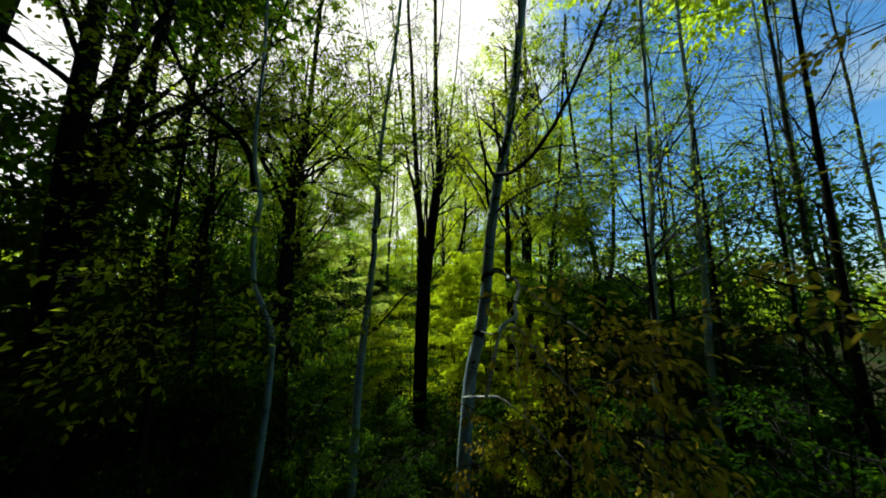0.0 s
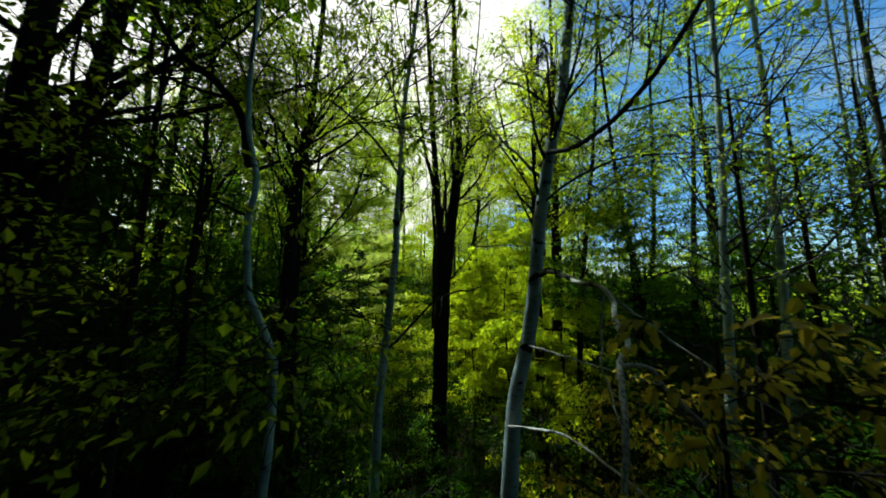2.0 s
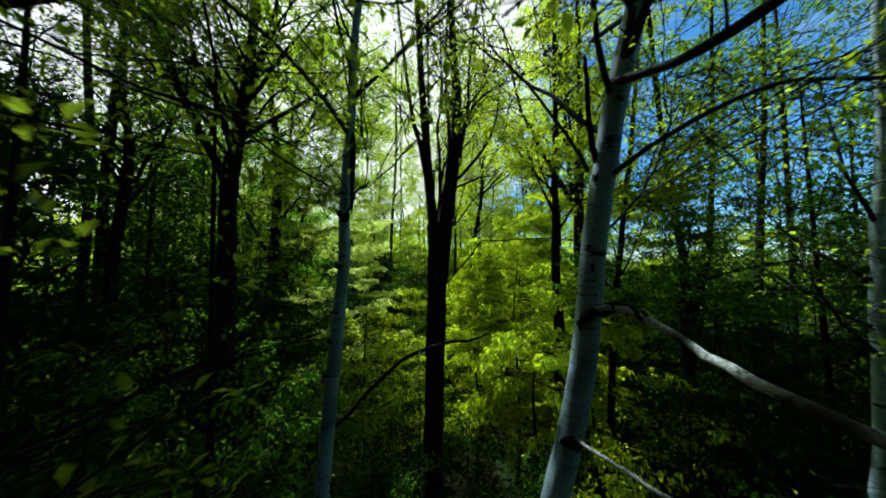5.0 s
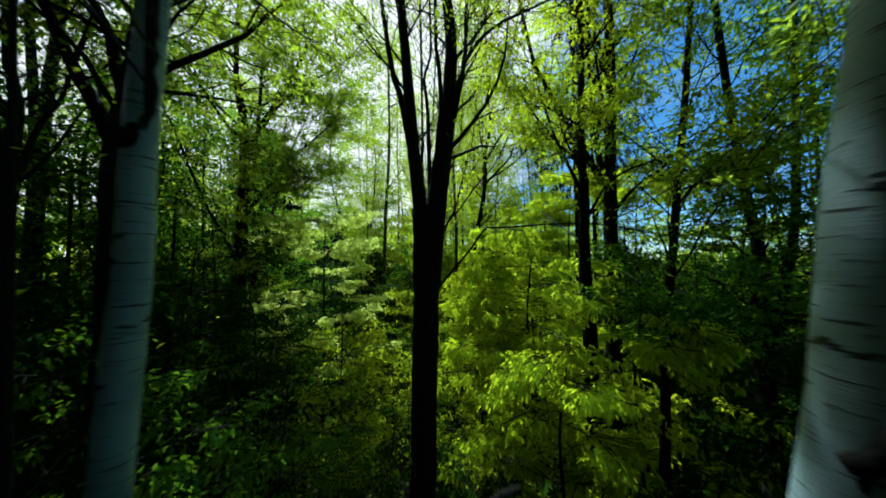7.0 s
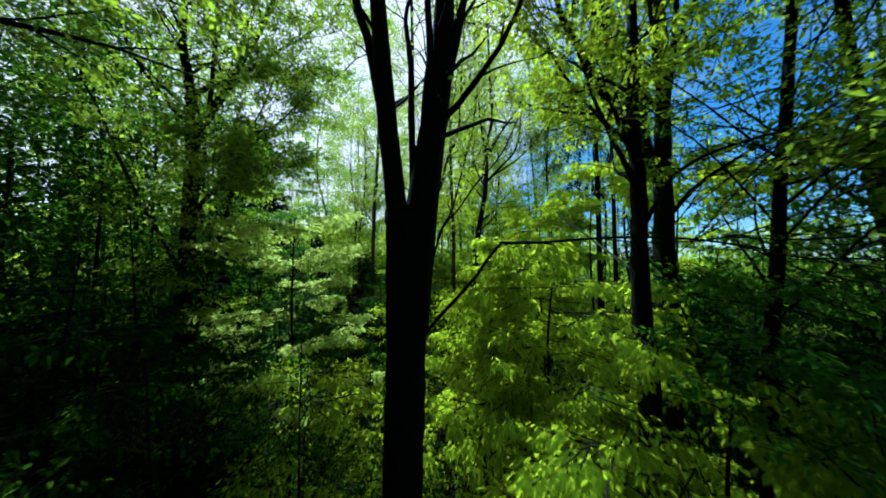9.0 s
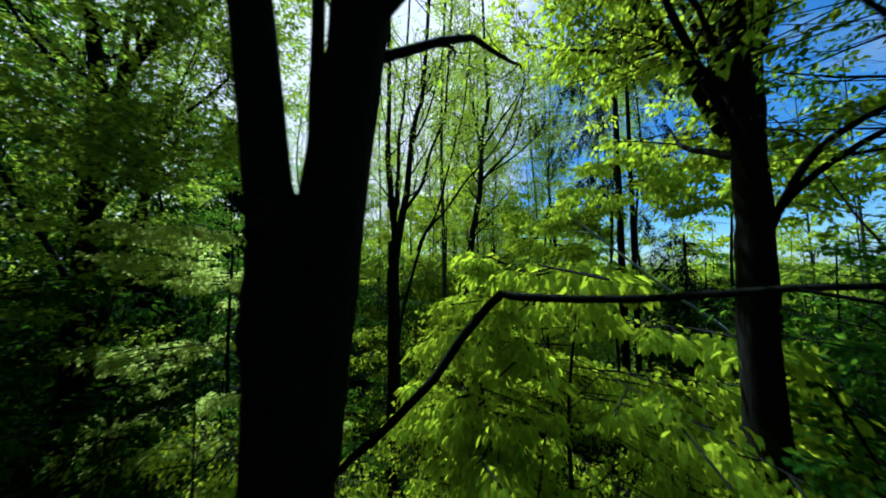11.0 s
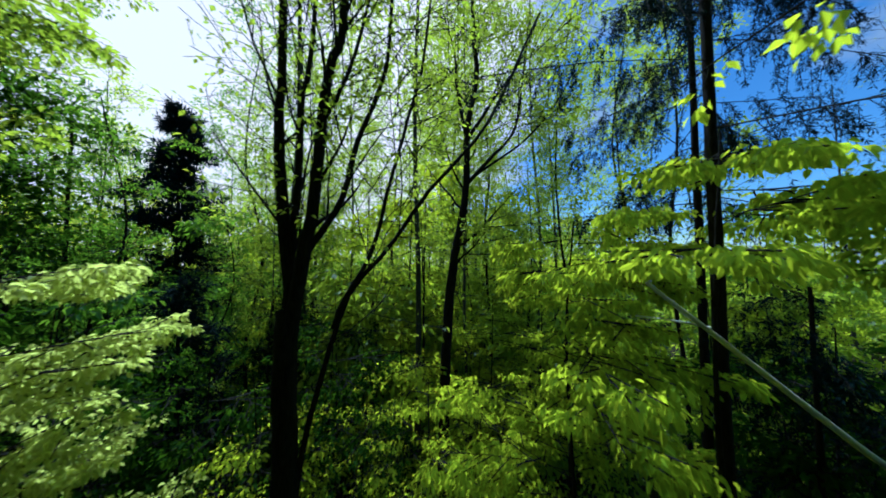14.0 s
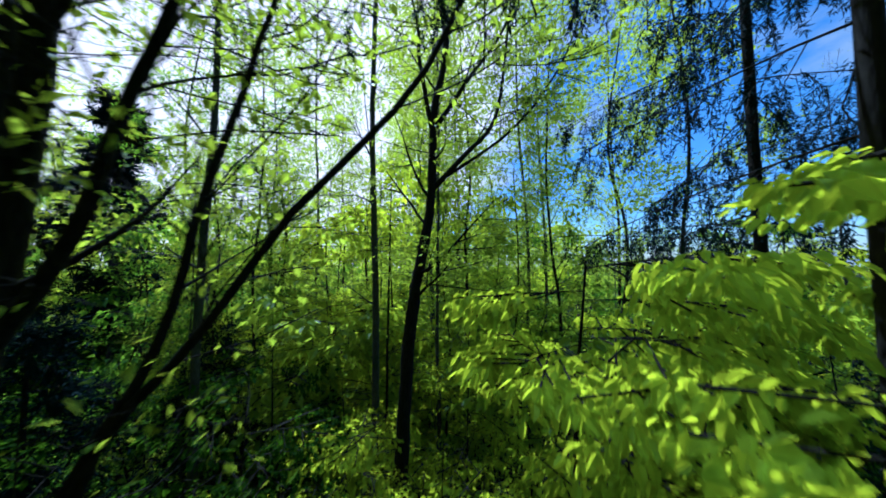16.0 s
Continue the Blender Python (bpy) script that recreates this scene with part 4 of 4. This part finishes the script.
# ---------------------------------------------------------------- the wood around
def dead_leaner():
    root = thing("dead_stem", foot(6.6, 12.2), "bare silvery dead stem leaning through the leaves", "dead tree")
    p = foot(6.6, 12.2)
    s = spine(put([(6.6, 12.2, p[2] - 0.1), (6.0, 11.95, 3.2), (5.0, 11.8, 4.75), (3.6, 11.6, 5.75), (2.6, 11.5, 6.5), (2.11, 11.5, 6.9), (2.08, 11.5, 6.95)], p), 40, 0.006, 5)
    shape("stem", tubes(s, np.linspace(0.036, 0.009, 40)[None], 10, 0.06, 4), SILVER, root)
    t = spine(put([(2.45, 11.5, 6.62), (2.25, 11.5, 6.66), (1.95, 11.5, 6.7)], p), 10, 0.006, 6)
    shape("side_twig", tubes(t, np.linspace(0.01, 0.004, 10)[None], 6, 0.06, 4), SILVER, root)


dead_leaner()


def wood_around():
    """Tall trees and young growth farther off: a few are grown, the rest are their copies."""
    rng = random.Random(5)
    kept = [(-7.7, 14.3), (-4.1, 18.0), (-5.4, 15.9), (-9, 17.5), (-11, 20.5), (-12.8, 22.8), (0.6, 4.9), (-1.3, 5.1), (-2, 3.4), (3.7, 5.7), (4.9, 6), (8.7, 7.6), (-0.6, 8.2), (2.6, 9.4), (-3.8, 7.1), (-4.8, 4), (-5.9, 11.5), (3, 8.5), (-1, 12.4), (0.9, 15.8), (-0.2, 17.1), (-3.2, 16.5),
            (1.1, 9.8), (2.7, 13.5), (-3.6, 12.3), (3.4, 12.4), (4.6, 13.9), (-14.5, 25)]
    used = set()

    def plant(first, x, y, s):
        m = pose(*foot(x, y), 0, 0, rng.uniform(0, 360))
        if first in used:
            copy_thing(first, m @ Matrix.Scale(s, 4))
        else:
            first.matrix_world = m
            used.add(first)

    def scatter(firsts, count, gap, zone, scale=(0.85, 1.2)):
        made = tries = 0
        mine = []
        while made < count and tries < 6000:
            tries += 1
            x, y = zone(rng)
            gap_way = math.degrees(math.atan2(x - 0.5, y - 8.3))
            if -46 < gap_way < -30 and y < 30 and firsts[0].name.startswith("forest"):
                continue
            if abs(x - 0.1) < 1.8 and -3 < y < 15 or any((x - a) ** 2 + (y - b) ** 2 < gap * gap for a, b in kept + mine):
                continue
            mine.append((x, y))
            plant(firsts[made % len(firsts)], x, y, rng.uniform(*scale))
            made += 1
        return mine

    talls = []
    for k, (h, lm, bm) in enumerate(((17, LEAF_TREE, BARK), (19, LEAF_TREE, BARK_GREY), (15, LEAF_BEECH, BARK), (18, LEAF_TREE, BARK), (16, LEAF_TREE, BARK), (17, LEAF_MID, BARK))):
        talls.append(tree("forest_tree", (0, 0, 0), "tall slim forest tree in fresh spring leaf", "tree", [(0, 0, 0), (0.3 - 0.12 * k, 0, h * 0.2), (0.1 * k - 0.1, 0.1, h * 0.45), (0.5 - 0.2 * k, 0, h * 0.7), (0.3, 0, h)], 0.08, 0.02, bm, lm,
                          dict(TALL, n1=28, n2=6, n3=4, leaves=9, size=0.125, spread=0.075, l2=1.5, l3=0.6, f0=0.14, flat=0.82, l1=3.2, wobble=0.03, fine=False), 70 + k, group="trees of the wood", sides=8))
    scatter(talls[:5], 30, 2.2, lambda r: (lambda y: (r.uniform(-9 - 0.9 * y, 4 + 0.3 * y), y))(17 + 28 * r.random() ** 1.2))
    for x, y, s in ((-7.6, 21.5, 0.75), (-10.0, 26.0, 0.8), (-4.9, 19.0, 0.7), (-14.5, 30, 0.8), (-12.6, 19.5, 0.5), (-8.2, 15.0, 0.75), (-10.0, 15.9, 0.82), (-8.4, 13.0, 0.7), (-5.2, 21.5, 1.0), (-6.8, 25.0, 1.1), (-4.2, 24.0, 1.1), (-8.8, 30.0, 1.2), (-2.5, 27.0, 1.15), (0.5, 29.0, 1.2), (-5.0, 31.0, 1.2), (2.5, 26.0, 1.1), (-1.0, 33.0, 1.25), (-13.0, 27.5, 0.8), (-16.5, 24.5, 0.78), (-18.5, 29.0, 0.85), (-11.0, 29.5, 0.9), (-16.0, 33.5, 0.95), (-7.9, 16.5, 0.66), (-9.4, 12.2, 0.7), (-8.3, 10.2, 0.6), (-6.4, 18.4, 0.55), (-4.4, 17.6, 0.5), (-2.2, 20.5, 0.62), (-5.6, 23.5, 0.7), (-1.0, 22.5, 0.66), (1.6, 20.0, 0.6), (3.4, 19.0, 0.6), (3.8, 22.5, 0.7), (2.4, 20.8, 1.0), (4.4, 18.6, 0.85), (0.4, 24.0, 1.1), (5.4, 21.2, 0.95), (1.2, 18.2, 0.8)):
        plant(talls[5 if x < -5.5 and y < 26 else (0, 1, 4)[int(20 * s) % 3]], x, y, s)
        kept.append((x, y))
    # Added behind and beside the view to cut the sky's fill light.
    sky_block = tree("forest_tree", (0, 0, 0), "unseen dense forest tree that blocks sky light", "tree", [(0, 0, 0), (0.1, 0, 5), (0, 0, 15)], 0.18, 0.04, BARK, LEAF_SHADED,
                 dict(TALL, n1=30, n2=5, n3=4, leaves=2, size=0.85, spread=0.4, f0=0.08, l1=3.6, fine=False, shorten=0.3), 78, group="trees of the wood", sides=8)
    for x, y in ((-2.8, -3.8), (3.4, -4.6), (-8.0, -2.6), (9.8, -4.2), (0.3, -4.4), (6.6, -3.9), (-5.4, -3.6)):
        plant(sky_block, x, y, 1.1)
        kept.append((x, y))
    scatter([sky_block], 20, 2.6, lambda r: (r.uniform(-15, 15), r.uniform(-14, -5.5)), (1.2, 1.6))
    scatter([sky_block], 7, 2.6, lambda r: (r.uniform(9.5, 14), r.uniform(-4, 0)))
    scatter([sky_block], 7, 2.6, lambda r: (r.uniform(-14, -7), r.uniform(-3, 2)))
    # Added trees whose crowns, above the view, keep sky light off the left side.
    sky_lid = tree("forest_tree", (0, 0, 0), "added tall forest tree, crown out of view to block sky light", "tree", [(0, 0, 0), (0.2, 0, 8), (-0.1, 0.1, 15), (0, 0, 22)], 0.17, 0.05, BARK, LEAF_SHADED,
                 dict(TALL, n1=26, n2=6, n3=4, leaves=3, size=0.6, spread=0.4, f0=0.72, l1=4.4, a1=75, up1=0.1, fine=False, shorten=0.2), 77, group="trees of the wood", sides=9)
    for x, y in ((-7.6, 0.6), (-9.8, 3.6), (-12.0, 7.2), (-8.7, 7.4), (-5.4, -1.8), (-13.4, 2.4), (-10.6, 10.9), (-13.0, 12.0)):
        plant(sky_lid, x, y, rng.uniform(0.95, 1.1))
        kept.append((x, y))
    shade = tree("forest_tree", (0, 0, 0), "dense forest tree leafed low down, leaves darkened for shade", "tree", [(0, 0, 0), (0.1, 0, 5), (0, 0, 14)], 0.14, 0.04, BARK, LEAF_SHADED,
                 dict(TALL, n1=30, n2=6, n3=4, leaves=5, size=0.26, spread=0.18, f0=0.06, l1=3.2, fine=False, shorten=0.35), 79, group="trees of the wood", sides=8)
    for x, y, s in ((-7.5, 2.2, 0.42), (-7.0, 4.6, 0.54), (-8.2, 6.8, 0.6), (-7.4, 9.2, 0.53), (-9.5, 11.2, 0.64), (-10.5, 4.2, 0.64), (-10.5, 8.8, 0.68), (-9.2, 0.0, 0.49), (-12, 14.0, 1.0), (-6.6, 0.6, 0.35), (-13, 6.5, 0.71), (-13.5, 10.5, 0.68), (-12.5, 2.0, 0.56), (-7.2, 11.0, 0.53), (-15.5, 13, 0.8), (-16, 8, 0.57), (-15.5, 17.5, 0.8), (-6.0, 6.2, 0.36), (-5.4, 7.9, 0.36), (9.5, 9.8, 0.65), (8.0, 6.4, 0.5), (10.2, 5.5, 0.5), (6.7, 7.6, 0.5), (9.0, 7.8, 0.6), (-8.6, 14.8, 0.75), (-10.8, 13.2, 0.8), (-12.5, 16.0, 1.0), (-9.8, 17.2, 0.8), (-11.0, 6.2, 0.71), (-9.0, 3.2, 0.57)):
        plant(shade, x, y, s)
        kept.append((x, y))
    bares = []
    for k, h in enumerate((13, 15, 11)):
        bares.append(tree("bare_tree", (0, 0, 0), "slim dark tree hardly in leaf yet" if k == 2 else "slim grey tree hardly in leaf yet", "tree", [(0, 0, 0), (0.1, 0, h * 0.4), (0.2, 0.1, h)], 0.09, 0.02, BARK if k == 2 else BARK_GREY, LEAF_TREE,
                          dict(TALL, n1=19, n2=5, n3=2, leaves=1, size=0.08, f0=0.25, l1=2.6, up1=0.6, a1=35, flat=0.0), 90 + k, group="bare trees at the edge", sides=7))
    for x, y in ((6.4, 8.6), (5.7, 4.5), (7.6, 6.2)):
        plant(bares[int(x) % 3], x, y, 0.9)
    for x, y, s in ((2.9, 4.4, 0.68), (4.2, 5.0, 0.72), (-3.1, 3.7, 0.7), (-2.9, 6.0, 0.72), (5.6, 7.4, 0.8), (-4.0, 5.0, 0.8), (6.6, 5.8, 0.8)):
        plant(bares[2], x, y, s)
        kept.append((x, y))
    scatter(bares, 15, 1.8, lambda r: (lambda y: (r.uniform(4.5 + 0.35 * y, 9 + 1.1 * y), y))(6 + 32 * r.random()))

    # young growth by the path: leaves darkened for shaded side banks, light middle left fresh
    near = []
    for k, lm in enumerate((LEAF_SHADED, LEAF_SHADED, LEAF_BEECH, LEAF_MID)):
        near.append(tree("young_growth", (0, 0, 0), "fresh yellow-green undergrowth tree in flat tiers" if k > 1 else "leafy undergrowth tree in flat tiers, leaves darkened for shade", "sapling", [(0, 0, 0), (0.1, 0, 2.5), (0.0, 0.1, 5)], 0.03, 0.006, BARK, lm,
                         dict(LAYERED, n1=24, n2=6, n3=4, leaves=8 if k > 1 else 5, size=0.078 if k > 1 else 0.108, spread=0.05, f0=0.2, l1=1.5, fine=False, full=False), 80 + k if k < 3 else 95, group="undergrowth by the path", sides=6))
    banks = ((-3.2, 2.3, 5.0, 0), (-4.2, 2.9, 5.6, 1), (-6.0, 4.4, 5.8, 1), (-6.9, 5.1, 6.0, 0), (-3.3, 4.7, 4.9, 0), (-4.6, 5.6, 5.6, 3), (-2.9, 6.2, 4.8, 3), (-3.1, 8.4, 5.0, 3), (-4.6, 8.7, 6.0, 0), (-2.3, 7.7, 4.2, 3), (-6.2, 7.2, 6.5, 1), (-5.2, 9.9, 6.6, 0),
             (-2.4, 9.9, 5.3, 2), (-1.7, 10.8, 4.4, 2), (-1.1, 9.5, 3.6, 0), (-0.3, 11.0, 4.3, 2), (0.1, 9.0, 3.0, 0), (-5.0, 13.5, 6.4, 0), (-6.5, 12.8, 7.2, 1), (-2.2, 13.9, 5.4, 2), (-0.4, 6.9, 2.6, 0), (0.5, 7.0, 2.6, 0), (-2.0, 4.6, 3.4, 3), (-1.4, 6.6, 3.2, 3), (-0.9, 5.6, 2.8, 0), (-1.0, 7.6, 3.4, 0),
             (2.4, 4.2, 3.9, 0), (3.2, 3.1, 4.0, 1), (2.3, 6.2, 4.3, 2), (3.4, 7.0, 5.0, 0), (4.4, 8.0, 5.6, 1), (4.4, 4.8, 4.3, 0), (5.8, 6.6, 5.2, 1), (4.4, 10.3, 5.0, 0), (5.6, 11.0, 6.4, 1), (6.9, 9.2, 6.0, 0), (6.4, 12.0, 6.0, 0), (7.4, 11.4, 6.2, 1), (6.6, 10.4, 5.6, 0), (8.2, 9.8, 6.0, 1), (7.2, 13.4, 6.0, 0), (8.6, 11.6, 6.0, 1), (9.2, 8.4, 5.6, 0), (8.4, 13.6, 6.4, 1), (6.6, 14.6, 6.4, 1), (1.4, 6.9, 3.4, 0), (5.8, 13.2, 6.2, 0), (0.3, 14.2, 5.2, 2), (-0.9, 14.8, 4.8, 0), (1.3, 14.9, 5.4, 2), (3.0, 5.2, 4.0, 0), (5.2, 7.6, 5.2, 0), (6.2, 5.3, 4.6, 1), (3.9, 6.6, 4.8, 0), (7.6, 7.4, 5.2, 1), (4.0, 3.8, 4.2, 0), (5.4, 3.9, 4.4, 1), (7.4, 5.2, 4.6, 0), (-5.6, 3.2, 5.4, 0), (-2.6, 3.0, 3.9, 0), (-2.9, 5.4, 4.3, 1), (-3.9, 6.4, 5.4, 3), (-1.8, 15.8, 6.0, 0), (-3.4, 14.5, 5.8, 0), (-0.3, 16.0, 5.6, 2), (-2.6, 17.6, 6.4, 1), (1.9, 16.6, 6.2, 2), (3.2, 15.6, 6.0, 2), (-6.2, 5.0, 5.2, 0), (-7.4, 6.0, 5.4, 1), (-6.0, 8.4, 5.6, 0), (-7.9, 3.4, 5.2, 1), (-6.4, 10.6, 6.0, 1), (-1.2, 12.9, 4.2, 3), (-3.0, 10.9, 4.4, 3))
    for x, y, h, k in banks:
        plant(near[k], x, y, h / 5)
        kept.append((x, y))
    far = []
    for k, (h, lm) in enumerate(((5.0, LEAF_TREE), (6.5, LEAF_BEECH), (4.2, LEAF_TREE), (7.0, LEAF_BEECH), (5.6, LEAF_SHADED), (6.4, LEAF_MID))):
        far.append(tree("young_growth", (0, 0, 0), "young green tree in flat tiers, leaves darkened for shade" if k > 3 else "leafy young tree in flat fresh green tiers", "sapling", [(0, 0, 0), (0.1, 0, h * 0.5), (0.0, 0.1, h)], 0.04, 0.008, BARK, lm,
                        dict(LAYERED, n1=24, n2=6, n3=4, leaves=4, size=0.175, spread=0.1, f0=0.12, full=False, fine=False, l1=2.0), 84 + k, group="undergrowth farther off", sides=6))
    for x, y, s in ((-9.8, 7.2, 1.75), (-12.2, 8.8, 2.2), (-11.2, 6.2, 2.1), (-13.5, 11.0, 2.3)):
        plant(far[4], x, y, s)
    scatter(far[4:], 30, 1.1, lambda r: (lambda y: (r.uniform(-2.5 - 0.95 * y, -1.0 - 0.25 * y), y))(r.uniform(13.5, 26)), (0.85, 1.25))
    scatter(far[:4], 20, 1.2, lambda r: (lambda y: (r.uniform(-0.25 * y, 0.2 * y), y))(r.uniform(16, 27)), (1.1, 1.6))
    scatter(far[:4] + far[5:], 56, 1.2, lambda r: (lambda y: (r.uniform(-1, 1) * (6 + 0.85 * y), y))(20 + 22 * r.random() ** 1.2), (0.95, 1.6))


wood_around()


def far_wood():
    """The distant wall of leaves that closes the view."""
    rng = np.random.default_rng(8)
    n = 1500
    turn = rng.uniform(-1.9, 1.9, n)
    far = rng.uniform(36, 72, n)
    c = np.stack([far * np.sin(turn), 9 + far * np.cos(turn), rng.uniform(0.5, 1, n)], 1)
    top = np.where(np.abs(turn - 0.95) < 0.45, 6.0, 15.0)
    c[:, 2] = rng.uniform(0.5, 1, n) ** 0.7 * top * rng.uniform(0.2, 1, n)
    at = np.repeat(c, 50, 0) + rng.normal(0, 1, (n * 50, 3)) * np.array([1.9, 1.9, 1.3])
    at[:, 2] = np.abs(at[:, 2])
    way = unit(rng.normal(0, 1, at.shape) - np.array([0, 0, 0.4]))
    ob = shape("far_wood", leaves(at, way, unit(rng.normal(0, 1, at.shape) + np.array([0, 0, 1.0])), rng.uniform(0.4, 0.85, len(at)), 0.6), LEAF_TREE, smooth=False)
    tagged(ob, "distant wall of fresh green woodland foliage", "woodland", kind="stuff")


far_wood()


def herbs():
    """Low leaves over the forest floor."""
    rng = np.random.default_rng(9)
    n = 26000
    x, y = rng.uniform(-11, 11, n), rng.uniform(0, 22, n)
    clump = np.sin(1.7 * x + 0.6 * y) * np.sin(1.3 * y - 0.8 * x) + rng.normal(0, 0.5, n)
    x, y = x[clump > -0.1], y[clump > -0.1]
    at = np.stack([x, y, height(x, y) + rng.uniform(0.03, 0.45, len(x))], 1)
    way = unit(rng.normal(0, 1, at.shape) * np.array([1, 1, 0.4]))
    ob = shape("herb_layer", leaves(at, way, unit(rng.normal(0, 0.4, at.shape) + np.array([0, 0, 1.0])), rng.uniform(0.08, 0.2, len(at)), 0.5), LEAF_SHADED, smooth=False)
    tagged(ob, "low herbs over the leaf litter, leaves darkened for shade", "herbs", kind="stuff")
    n = 18000
    x, y = rng.uniform(-20, 16, n), rng.uniform(11, 40, n)
    at = np.stack([x, y, height(x, y) + rng.uniform(0.05, 0.9, n)], 1)
    way = unit(rng.normal(0, 1, at.shape) * np.array([1, 1, 0.3]))
    ob = shape("fern_layer", leaves(at, way, unit(rng.normal(0, 0.4, at.shape) + np.array([0, 0, 1.0])), rng.uniform(0.2, 0.5, n), 0.45), LEAF_TREE, smooth=False)
    tagged(ob, "fresh green ferns and seedlings under the trees", "ferns", kind="stuff")


herbs()
